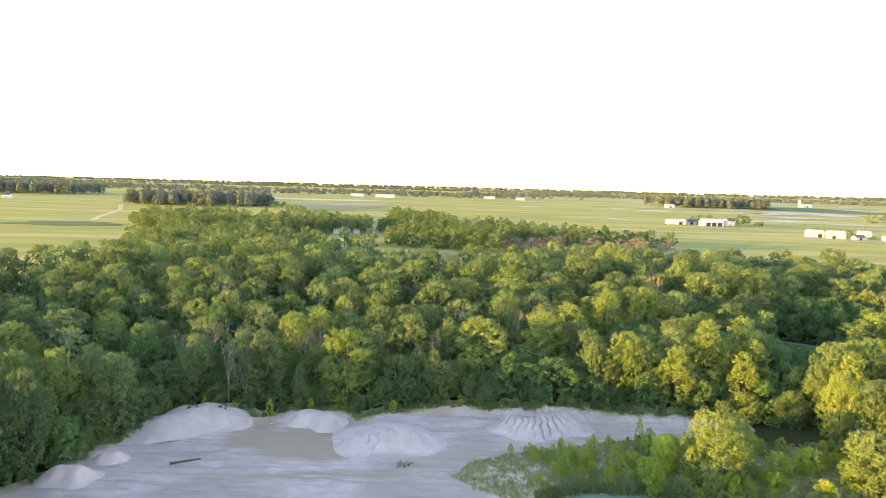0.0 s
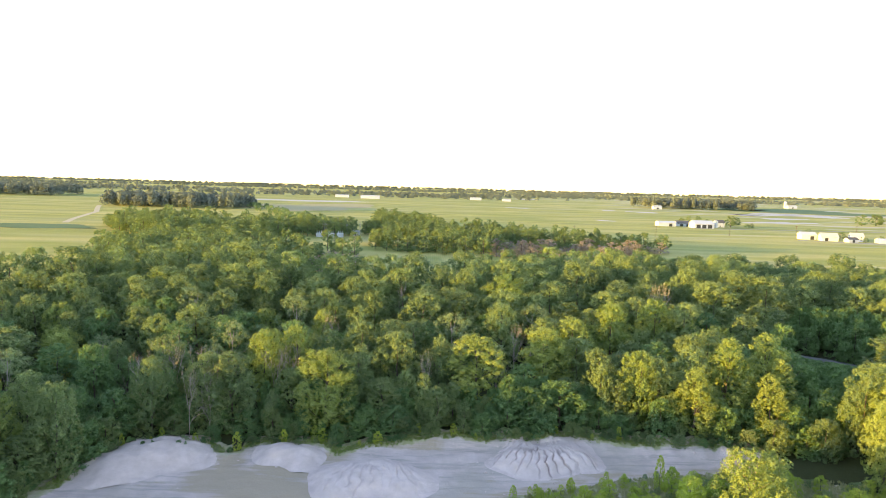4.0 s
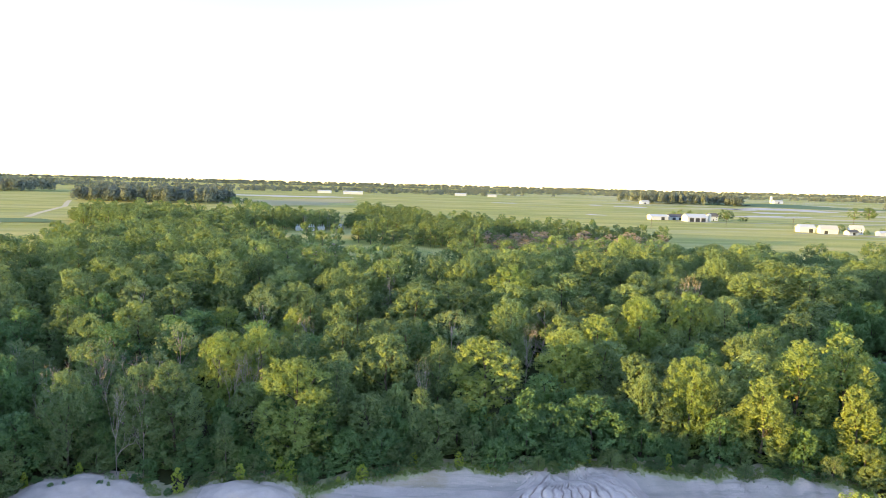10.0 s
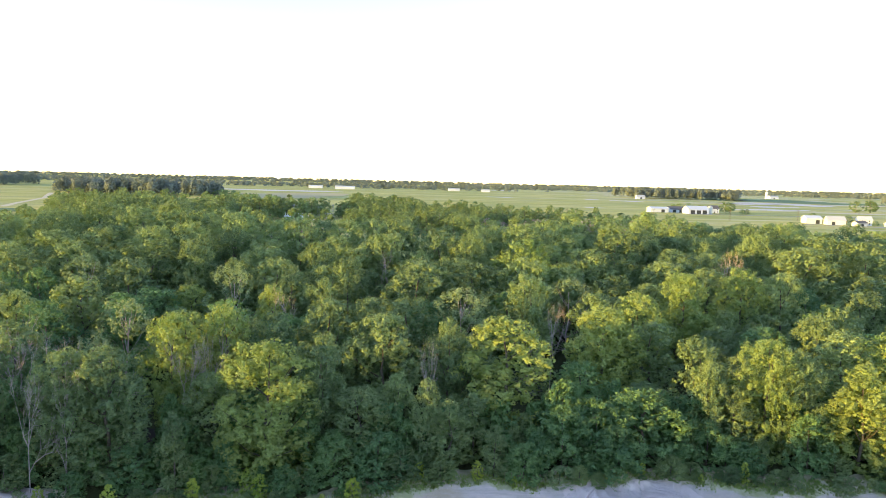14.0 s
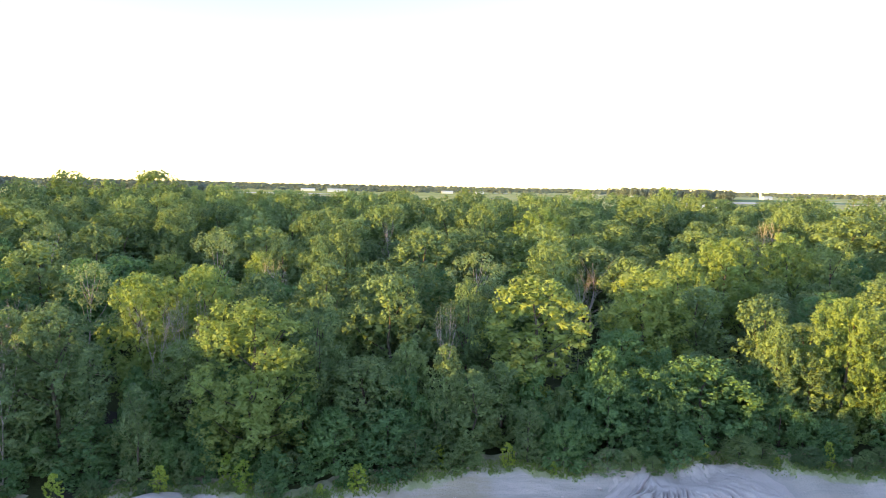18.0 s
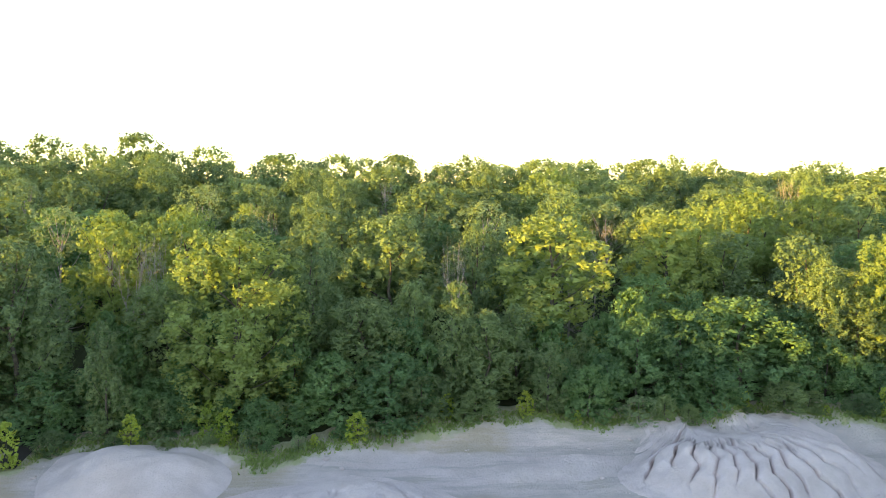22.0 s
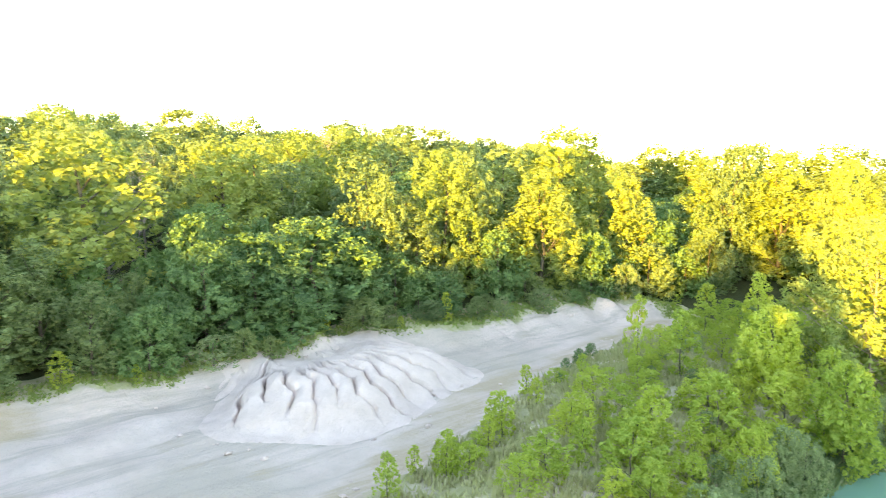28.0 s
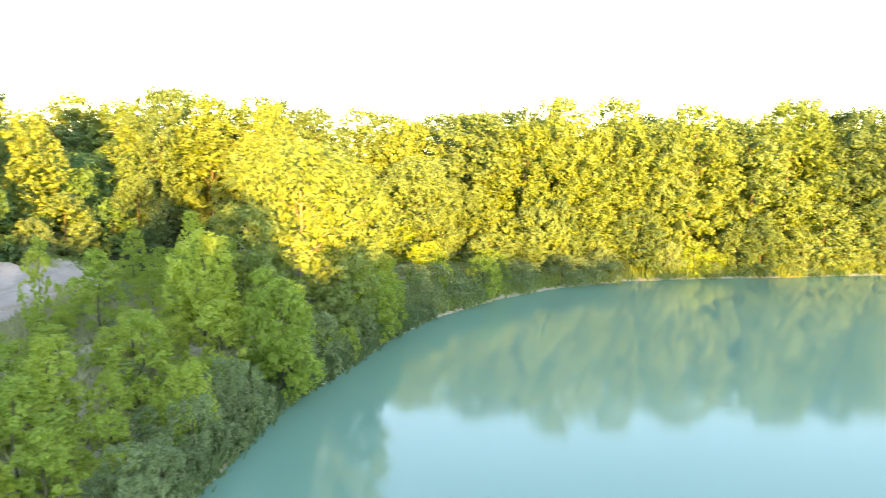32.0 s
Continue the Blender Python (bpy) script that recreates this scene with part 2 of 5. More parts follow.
WHITE_STEEL = plain("white_steel_cladding", (0.58, 0.62, 0.68), 0.45)
GREY_ROOF = plain("grey_steel_roof", (0.5, 0.52, 0.54), 0.4)
DARK_ROOF = plain("dark_shingle_roof", (0.13, 0.13, 0.14), 0.8)
DARK_DOOR = plain("dark_door_opening", (0.05, 0.055, 0.06), 0.6)
GALVANISED = plain("galvanised_steel", (0.55, 0.57, 0.58), 0.4, 0.6)
TIMBER = plain("weathered_timber", (0.16, 0.11, 0.08), 0.85)
GRAVEL = plain("gravel_track", (0.42, 0.39, 0.34), 0.95, 0, 0.5, 0.8)
SILT = plain("pale_dried_silt", (0.62, 0.58, 0.53), 0.95, 0, 0.4, 0.06)
STUBBLE = plain("tan_stubble", (0.46, 0.39, 0.20), 0.95, 0, 0.3, 0.04)
TRACK = plain("pale_dry_earth_track", (0.66, 0.56, 0.36), 0.95, 0, 0.4, 0.2)
CROP = plain("dark_green_crop", (0.12, 0.20, 0.075), 0.9, 0, 0.4, 0.03)
ASPHALT = plain("grey_lane_surface", (0.22, 0.22, 0.21), 0.9, 0, 0.4, 0.8)
RUST = plain("rusty_steel", (0.16, 0.08, 0.05), 0.8)
MAST_STEEL = plain("dull_mast_steel", (0.30, 0.31, 0.32), 0.7)
# trail earth with the shade between the trees put into its colour
SHADED_EARTH = plain("shaded_earth", (0.06, 0.05, 0.04), 0.95, 0, 0.4, 0.8)
GLASS = plain("dark_window_glass", (0.04, 0.05, 0.06), 0.15)


# ---- mesh helpers ----
def mesh_of(name, verts, faces, mat, smooth=False):
    me = bpy.data.meshes.new(name)
    verts = np.asarray(verts, dtype=np.float32)
    faces = np.asarray(faces, dtype=np.int32)
    k = faces.shape[1]
    me.vertices.add(len(verts)), me.loops.add(faces.size), me.polygons.add(len(faces))
    me.vertices.foreach_set("co", verts.ravel())
    me.loops.foreach_set("vertex_index", faces.ravel())
    me.polygons.foreach_set("loop_start", np.arange(0, faces.size, k, dtype=np.int32))
    me.polygons.foreach_set("loop_total", np.full(len(faces), k, dtype=np.int32))
    me.polygons.foreach_set("use_smooth", np.full(len(faces), smooth))
    me.materials.append(mat)
    me.update(calc_edges=True)
    return me


def part(name, bm, mat, parent, label=""):
    me = bpy.data.meshes.new(name)
    bm.to_mesh(me), bm.free()
    me.materials.append(mat)
    ob = new(name, me)
    ob.parent = parent
    if label:
        tagged(ob, label)
    return ob


def box(bm, x, y, z, sx, sy, sz, rz=0.0, bevel=0.0):
    """A box whose base centre is at x, y, z."""
    made = bmesh.ops.create_cube(bm, size=1, matrix=pose(x, y, z + sz / 2, 0, 0, rz) @ Matrix.Diagonal((sx, sy, sz, 1)))
    if bevel:
        bmesh.ops.bevel(bm, geom=list({e for v in made["verts"] for e in v.link_edges}), offset=bevel, segments=1, affect="EDGES")
    return bm


def rod(bm, a, b, r0, r1=None, sides=8):
    a, b = Vector(a), Vector(b)
    turn = (b - a).to_track_quat("Z", "Y").to_matrix().to_4x4()
    bmesh.ops.create_cone(bm, cap_ends=True, segments=sides, radius1=r0, radius2=r0 if r1 is None else r1, depth=(b - a).length,
                          matrix=Matrix.Translation((a + b) / 2) @ turn)
    return bm


# ---- lie of the land ----
WATER_LEVEL = -4.5
LAKE = np.array([(-62, 60), (-58, 84), (-45, 96), (-20, 101), (2, 106), (16, 111.5), (26, 115.3), (36, 114.9), (44, 113.0), (50, 111.8), (57, 109.5),
                 (66, 104), (72, 98.5), (77, 91), (80, 82), (82, 72), (85, 62), (88, 45), (88, 10), (70, -70), (0, -110), (-60, -80), (-75, -10)])
SAND_AREA = np.array([(-75, 98), (-68, 109), (-64, 117.5), (-61.5, 124), (-59.5, 131), (-56, 142), (-50, 144.5), (-44, 145), (-36.5, 141), (-33, 145), (-25, 146),
                      (-20, 146), (-17, 142.5), (-9, 146.5), (3, 149), (12, 148.5), (20, 149), (30, 149.5), (36, 147.5), (46, 146.5), (56, 146), (63, 144),
                      (60, 138), (52, 138.5), (43, 137), (34, 135.5), (28, 132.5), (21, 131), (13, 128.5), (6, 124.5), (3, 119), (6, 114.5), (14, 111), (2, 104), (-40, 90)])
SPIT = np.array([(4, 118.5), (7, 124), (14, 127.5), (21, 130), (28, 131.5), (34, 134.5), (43, 136), (52, 137.5), (62, 136.5), (75, 132), (80, 110), (66, 104), (57, 109.5), (44, 112.4),
                 (36, 114.3), (26, 114.3), (14, 112), (7, 114.5)])


def within(poly, x, y):
    """Signed distance to an outline: positive inside."""
    if np.size(x) == 1:
        px, py = float(np.ravel(x)[0]), float(np.ravel(y)[0])
        inside, best = False, 1e9
        ax, ay = float(poly[-1][0]), float(poly[-1][1])
        for bx, by in poly.tolist():
            dx, dy = bx - ax, by - ay
            k = min(1.0, max(0.0, ((px - ax) * dx + (py - ay) * dy) / (dx * dx + dy * dy)))
            best = min(best, math.hypot(px - ax - k * dx, py - ay - k * dy))
            if (ay > py) != (by > py) and px < dx * (py - ay) / dy + ax:
                inside = not inside
            ax, ay = bx, by
        return np.array([best if inside else -best])
    x, y = np.asarray(x, dtype=float), np.asarray(y, dtype=float)
    inside, best = np.zeros(x.shape, bool), np.full(x.shape, 1e9)
    for (ax, ay), (bx, by) in zip(poly, np.roll(poly, -1, axis=0)):
        k = np.clip(((x - ax) * (bx - ax) + (y - ay) * (by - ay)) / ((bx - ax) ** 2 + (by - ay) ** 2), 0, 1)
        best = np.minimum(best, np.hypot(x - ax - k * (bx - ax), y - ay - k * (by - ay)))
        cross = (ay > y) != (by > y)
        with np.errstate(divide="ignore", invalid="ignore"):
            inside ^= cross & (x < (bx - ax) * (y - ay) / (by - ay) + ax)
    return np.where(inside, best, -best)


def smooth(a, b, v):
    v = np.clip((v - a) / (b - a), 0, 1)
    return v * v * (3 - 2 * v)


def ripple(x, y):
    """A slow, uneven swell of about one unit."""
    return (np.sin(x * 0.31 + 1.3 * np.sin(y * 0.17)) + np.sin(y * 0.43 + 1.7 * np.sin(x * 0.23 + 1)) + 0.6 * np.sin(x * 0.9 + y * 0.7) + 0.5 * np.sin(y * 1.3 - x * 0.5)) / 3


# the sand's edge against the wood: place, height of its bank, and how far the bank runs out
BANK_X = [-62, -56, -50, -44, -39.5, -37.5, -34.5, -32.5, -25, -19, -17, -9, 3, 12, 20, 30, 36, 46, 56, 63, 68]
BANK_Y = [131, 142, 144.5, 145, 143, 142, 142.5, 145, 146, 146, 143, 146.5, 149, 148.5, 149, 149.5, 147.5, 146.5, 146, 144, 141]
BANK_TALL = [0.4, 0.8, 0.8, 0.8, 0.6, 0.2, 0.2, 0.5, 0.6, 0.6, 0.3, 0.6, 1.0, 0.9, 1.2, 1.5, 1.4, 1.5, 1.8, 1.2, 0]
BANK_RUN = [4, 9, 9, 8, 5, 3, 3, 5, 6.5, 6.5, 3, 2.6, 2.6, 2.4, 3.0, 3.4, 3.6, 3.6, 3.8, 3, 3]


def bank(x, y):
    """Sloping, rain-washed sand bank under the trees."""
    front = np.interp(x, BANK_X, BANK_Y) - y
    run = np.interp(x, BANK_X, BANK_RUN)
    wash = np.abs(np.sin(x * 0.83 + 1.6 * np.sin(x * 0.31) + 0.35 * np.sin(y * 0.9))) ** 0.7
    fine = np.abs(np.sin(x * 2.3 + 1.1 * np.sin(x * 0.7 + y * 0.6)))
    lobed = front + np.where(x < -15, 0.08, 0.24) * run * (1 - wash) + 0.8 * ripple(x * 0.8, y * 0.8 + 3) + 0.22 * fine
    rise = smooth(run, 0.1, lobed)
    tall = np.interp(x, BANK_X, BANK_TALL) * (0.8 + 0.2 * np.sin(x * 0.9 + 2 * np.sin(x * 0.23)))
    return tall * (0.7 * rise + 0.3 * np.clip(1 - lobed / run, 0, 1)) * smooth(-68, -60, x) * smooth(72, 66, x) * (y > 125) * (y < 175)


def ground_z(x, y):
    x, y = np.asarray(x, dtype=float), np.asarray(y, dtype=float)
    land = np.interp(y, [90, 112, 135, 147, 152, 170, 200, 240, 300], [-3.9, -3.7, -3.0, -2.4, -1.6, -0.5, 1.0, 3.0, 3.0])
    side = np.maximum(smooth(62, 95, x), smooth(68, 95, -x))
    land = land * (1 - side) + np.maximum(land, 0.0) * side
    south = smooth(95, 60, y)
    land = land * (1 - south) + south * 0.5
    near = 1 - smooth(260, 420, np.hypot(x, y - 120))
    sand = within(SAND_AREA, x, y)
    spit = within(SPIT, x, y)
    land = land + 0.18 * ripple(x, y) * near + 1.1 * smooth(0, 6, spit) + bank(x, y) + 0.25 * smooth(0.4, -0.5, sand + 0.9 * ripple(x * 2.3, y * 2.1)) * near * (y > 118)
    land = land + (0.12 * ripple(x * 3.1, y * 3.3) + 0.10 * np.abs(ripple(x * 0.9 + 7, y * 1.4))) * smooth(0, 4, sand)
    lake = within(LAKE, x, y)
    dry = np.minimum(land, WATER_LEVEL + 0.12 + 0.28 * np.maximum(-lake, 0))
    return np.where(lake > 0, WATER_LEVEL - np.minimum(0.3 * lake, 4.0), dry)


def at_ground(x, y):
    return float(ground_z(np.array([x]), np.array([y]))[0])


def grid_lines(lo, hi, step, ends):
    mid = np.arange(lo, hi + step / 2, step)
    up, down, s = [], [], step
    v = hi
    while v < ends[1]:
        s = min(s * 1.16, 400)
        v = min(v + s, ends[1])
        up.append(v)
    v, s = lo, step
    while v > ends[0]:
        s = min(s * 1.16, 400)
        v = max(v - s, ends[0])
        down.append(v)
    return np.array(down[::-1] + list(mid) + up)


WOOD_FRONT = np.array([(-260, 60), (-110, 70), (-78, 92), (-70, 112), (-65, 122), (-62, 132), (-58, 144), (-45, 149), (-38, 147), (-30, 149), (-18, 148), (0, 151.5), (30, 152), (48, 150), (64, 147),
                       (80, 141), (90, 138), (130, 120), (260, 60)])
WOOD_BACK = np.array([(-260, 205), (-150, 225), (-100, 245), (-40, 250), (0, 252), (30, 266), (71, 286), (132, 298), (165, 288), (205, 250), (260, 200)])


def in_wood(x, y):
    return (y > np.interp(x, WOOD_FRONT[:, 0], WOOD_FRONT[:, 1])) & (y < np.interp(x, WOOD_BACK[:, 0], WOOD_BACK[:, 1]))


# bare tan dirt: wheel tracks and dug places, each from a point to a point, with its reach and strength
DIRT = [(-36, 143, -34, 133, 4, 0.8), (-36, 133, -20, 128, 8, 0.95), (-28, 138, -18, 136, 5, 0.8), (-20, 137, -16, 145, 4, 0.6), (6, 126, 30, 137, 3.0, 0.5), (30, 137, 60, 141, 2.2, 0.55), (-6, 122, 8, 128, 4, 0.4),
        (-40, 116, -8, 119, 3, 0.35), (-14, 148, 2, 147.5, 2.2, 0.6)]


def build_ground():
    xs, ys = grid_lines(-70, 80, 0.5, (-4900, 4900)), grid_lines(106, 151, 0.42, (-1500, 4950))
    gx, gy = np.meshgrid(xs, ys)
    gz = ground_z(gx, gy)
    nx = len(xs)
    i = (np.arange(len(ys) - 1)[:, None] * nx + np.arange(nx - 1)[None, :]).ravel()
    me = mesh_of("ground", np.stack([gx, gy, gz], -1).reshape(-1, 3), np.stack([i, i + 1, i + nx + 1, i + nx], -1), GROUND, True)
    sand = smooth(-2.0, 1.6, within(SAND_AREA, gx, gy))
    bare = within(SPIT, gx, gy)
    sand = np.maximum(sand, 0.46 * smooth(-0.5, 1.5, bare) * smooth(62, 40, gx))
    wood = in_wood(gx, gy)
    spit = within(SPIT, gx, gy) > 0
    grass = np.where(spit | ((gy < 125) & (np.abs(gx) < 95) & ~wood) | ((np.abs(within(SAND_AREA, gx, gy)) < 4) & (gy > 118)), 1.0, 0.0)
    far = np.where(wood | spit | (sand > 0.01) | (np.hypot(gx, gy - 100) < 150), 0.0, 1.0)
    dirt = np.zeros_like(gx)
    for ax, ay, bx, by, r, s in DIRT:
        k = np.clip(((gx - ax) * (bx - ax) + (gy - ay) * (by - ay)) / ((bx - ax) ** 2 + (by - ay) ** 2), 0, 1)
        dirt = np.maximum(dirt, s * smooth(r, r * 0.25, np.hypot(gx - ax - k * (bx - ax), gy - ay - k * (by - ay))))
    col = me.color_attributes.new("cover", "FLOAT_COLOR", "POINT")
    col.data.foreach_set("color", np.stack([sand, grass, far, dirt], -1).astype(np.float32).ravel())
    return tagged(new("ground", me), "pale sand, grass, forest floor and flat green farm fields", "ground", kind="structure")


build_ground()


def build_water():
    bm = bmesh.new()
    vs = [bm.verts.new((x, y, WATER_LEVEL)) for x, y in ((-90, -130), (104, -130), (104, 118), (-90, 118))]
    bm.faces.new(vs)
    me = bpy.data.meshes.new("water")
    bm.to_mesh(me), bm.free()
    me.materials.append(WATER)
    return tagged(new("water", me), "still turquoise quarry lake that mirrors sky and trees", "water", kind="structure")


build_water()


# ---- trees ----
def leaf_cloud(rng, centres, radii, size, count, outward=None, lift=0.12, loose=0.4):
    """Leaves as small pointed blades shingled over round clumps: their corners, three to a leaf."""
    centres, radii = np.asarray(centres, float), np.asarray(radii, float)
    share = radii ** 2 / np.sum(radii ** 2)
    pick = rng.choice(len(centres), size=count, p=share)
    d = rng.normal(size=(count, 3))
    d[:, 2] += lift
    if outward is not None:
        d += outward[pick] * 0.9
    d /= np.linalg.norm(d, axis=1, keepdims=True)
    pos = centres[pick] + d * (radii[pick] * (0.74 + 0.3 * rng.random(count)))[:, None]
    n = d + loose * rng.normal(size=(count, 3)) + (0.2 * outward[pick] if outward is not None else 0) + np.array([0, 0, 0.12])
    n /= np.linalg.norm(n, axis=1, keepdims=True)
    t = np.cross(n, rng.normal(size=(count, 3)))
    t /= np.linalg.norm(t, axis=1, keepdims=True) + 1e-9
    b = np.cross(n, t)
    l = (size * (0.6 + 0.8 * rng.random(count)))[:, None]
    w = l * (0.7 + 0.4 * rng.random(count))[:, None]
    return np.stack([pos - t * l * 0.42 + b * w * 0.5, pos - t * l * 0.42 - b * w * 0.5, pos + t * l * 0.6 - n * l * 0.1], 1).reshape(-1, 3)


def blades(n):
    return np.arange(n * 3).reshape(-1, 3)


def tube(points, radii, sides=6):
    """Corners and faces of a limb along some points."""
    points = np.asarray(points, float)
    v, f = [], []
    for k, (p, r) in enumerate(zip(points, radii)):
        way = points[min(k + 1, len(points) - 1)] - points[max(k - 1, 0)]
        way = way / (np.linalg.norm(way) + 1e-9)
        a = np.cross(way, (0.3, 0.9, 0.1))
        a /= np.linalg.norm(a) + 1e-9
        b = np.cross(way, a)
        for s in range(sides):
            q = 2 * math.pi * s / sides
            v.append(p + r * (a * math.cos(q) + b * math.sin(q)))
    for k in range(len(points) - 1):
        for s in range(sides):
            f.append((k * sides + s, k * sides + (s + 1) % sides, (k + 1) * sides + (s + 1) % sides, (k + 1) * sides + s))
    return np.array(v), np.array(f)


def joined(pieces):
    v, f, n = [], [], 0
    for a, b in pieces:
        v.append(a), f.append(b + n)
        n += len(a)
    return np.concatenate(v), np.concatenate(f)


# crowns: height of the lowest leaves, size of the lobes to the width, where the dome begins, how tall the boughs are, their number and size to the width
FORMS = {"broad": (0.03, 0.07, 0.45, 1.3, 30, 0.15), "round": (0.25, 0.09, 0.30, 1.0, 12, 0.27), "wood": (0.2, 0.08, 0.32, 1.1, 17, 0.215), "column": (0.02, 0.09, 0.30, 1.7, 18, 0.17),
         "bush": (0.0, 0.085, 0.25, 1.15, 19, 0.165), "airy": (0.12, 0.07, 0.42, 1.3, 16, 0.17)}


def clumps(rng, form, height, width, number):
    """Centres, sizes and outward ways of the leaf clumps of one crown: boughs under a domed hull, lobes over the boughs, small clumps over the lobes."""
    base, share, low, stretch, limbs_wanted, bulk = FORMS[form]
    boughs, reach = [], []
    start = rng.random() * 6.28
    for i in range(limbs_wanted):
        k = min(0.97, max(0.03, (i + 0.5 + 0.5 * rng.normal()) / limbs_wanted))
        ang = start + 2.4 * i + 0.4 * rng.normal()
        dome = max(0.0, (k - low) / (1 - low))
        span = math.sqrt(max(0.0, 1 - dome ** 1.9)) if k > low else 0.82 + 0.18 * math.sin(1.57 * k / low)
        if form == "column":
            span *= 0.75 + 0.25 * math.sin(3.1 * min(1, k + 0.15))
        size = bulk * width * (0.75 + 0.5 * rng.random())
        rad = max(0.0, span * width * 0.5 - size) * (0.9 + 0.25 * rng.random())
        z = (base + (1 - base) * k) * height
        z = max(size * stretch * 0.6, min(z, height - size * stretch * (1.0 + 0.35 * rng.random())))
        if i == limbs_wanted - 1:
            z, rad = height - size * stretch * 1.02, rad * 0.4
        boughs.append((rad * math.cos(ang), rad * math.sin(ang), z)), reach.append(size)
    bc, br = np.array(boughs), np.array(reach)
    squash = np.array([1, 1, stretch])
    chance = br ** 2 / np.sum(br ** 2)
    lobes, sizes, ways = [], [], []
    tries = 0
    while len(lobes) < number and tries < number * 30:
        tries += 1
        i = int(rng.choice(len(bc), p=chance))
        out = bc[i] - np.array([0, 0, height * 0.45])
        out = out / (np.linalg.norm(out) + 1e-9)
        d = rng.normal(size=3) + 0.9 * out + np.array([0, 0, 0.1])
        d /= np.linalg.norm(d)
        p = bc[i] + d * squash * br[i] * (0.78 + 0.2 * rng.random())
        if p[2] < 0.05:
            continue
        deep = np.linalg.norm((p - bc) / squash, axis=1) / br
        deep[i] = 9
        if deep.min() < 0.8:
            continue
        size = share * width * (0.6 + 0.75 * rng.random() ** 1.4)
        if lobes and np.any(np.sum(((p - np.array(lobes)) / squash) ** 2, axis=1) < (0.55 * (size + np.array(sizes))) ** 2):
            continue
        p[2] = min(p[2], height - size * 0.9)
        lobes.append(p), sizes.append(size), ways.append(d)
    c, r, way = np.array(lobes), np.array(sizes), np.array(ways)
    per = 8
    d = rng.normal(size=(len(c), per, 3)) + 0.85 * way[:, None, :] + np.array([0, 0, 0.15])
    d /= np.linalg.norm(d, axis=2, keepdims=True)
    small = r[:, None] * (0.38 + 0.3 * rng.random((len(c), per)))
    place = c[:, None, :] + d * (r[:, None] * 0.72)[:, :, None] * np.array([1, 1, 0.5 + 0.5 * stretch])
    place[:, :, 2] = np.maximum(place[:, :, 2], small * 0.4)
    return place.reshape(-1, 3), small.ravel(), d.reshape(-1, 3)


def limbs(rng, height, width, centres, number, thick):
    pieces = []
    bend = rng.normal(size=(6, 2)) * 0.02 * height
    hs = np.linspace(-0.03, 0.82, 6)
    path = np.array([(bend[k, 0] * k / 5, bend[k, 1] * k / 5, h * height) for k, h in enumerate(hs)])
    pieces.append(tube(path, [thick * (1.15 - 0.95 * max(h, 0)) for h in hs], 7))
    if number:
        for k in rng.choice(len(centres), size=min(number, len(centres)), replace=False):
            end = centres[k]
            z0 = max(0.12 * height, min(0.75 * height, end[2] - 0.22 * height - 0.15 * width * rng.random()))
            j = np.clip(z0 / height, 0, 0.8) / 0.82 * 5
            a = path[int(j)] + (path[min(int(j) + 1, 5)] - path[int(j)]) * (j - int(j))
            m = a * 0.45 + end * 0.55 + np.array([0, 0, -0.03 * height])
            pieces.append(tube([a, m, end], [thick * 0.38, thick * 0.25, thick * 0.08], 4))
    return joined(pieces)


def tree_kind(name, form, height, width, number, leaf, count, seed, leaf_mat, bark=BARK, branches=12, thick=0.22, label="", core=True):
    """One tree as a thing with a trunk and a crown; copies of it are planted."""
    rng = np.random.default_rng(seed)
    c, r, way = clumps(rng, form, height, width, number)
    v = [leaf_cloud(rng, c, r, leaf, int(count * 0.78), way)]
    v.append(leaf_cloud(rng, c * np.array([0.95, 0.95, 0.975]), r * 0.62, leaf * 1.35, max(20, int(count * (0.42 if core else 0.2))), way, loose=0.3))
    if core:
        v.append(leaf_cloud(rng, c * np.array([0.6, 0.6, 0.86]), r * 0.9, leaf * 1.9, max(20, count // 9), way))
    v = np.concatenate(v)
    root = new(name)
    tv, tf = limbs(rng, height, width, c, branches, thick)
    trunk = new("trunk", mesh_of("trunk", tv, tf, bark, True))
    crown = new("crown", mesh_of("crown", v, blades(len(v) // 3), leaf_mat))
    trunk.parent = crown.parent = root
    tagged(root, label, "tree")
    root["tall"], root["wide"] = height, width
    return root


JOINED = {}     # leaves and stems of the trees that are joined into one mesh
SPOTS = []      # planted stems: x, y, half width


def plant(kinds, x, y, top, wide, rng, ground=None, label="", group=""):
    """A copy of one of the kinds, with its crown's top at that height."""
    src = kinds[int(rng.integers(len(kinds)))]
    z = at_ground(x, y) if ground is None else ground
    s, h = wide / src["wide"], (top - z) / src["tall"]
    ob = copy_thing(src, pose(x, y, z - 0.05, 0, 0, float(rng.random() * 360)))
    ob.scale = (s, s, max(h, 0.05))
    if label:
        ob["label"] = label
    if group:
        ob["group"] = group
    SPOTS.append((x, y, wide / 2))
    return ob


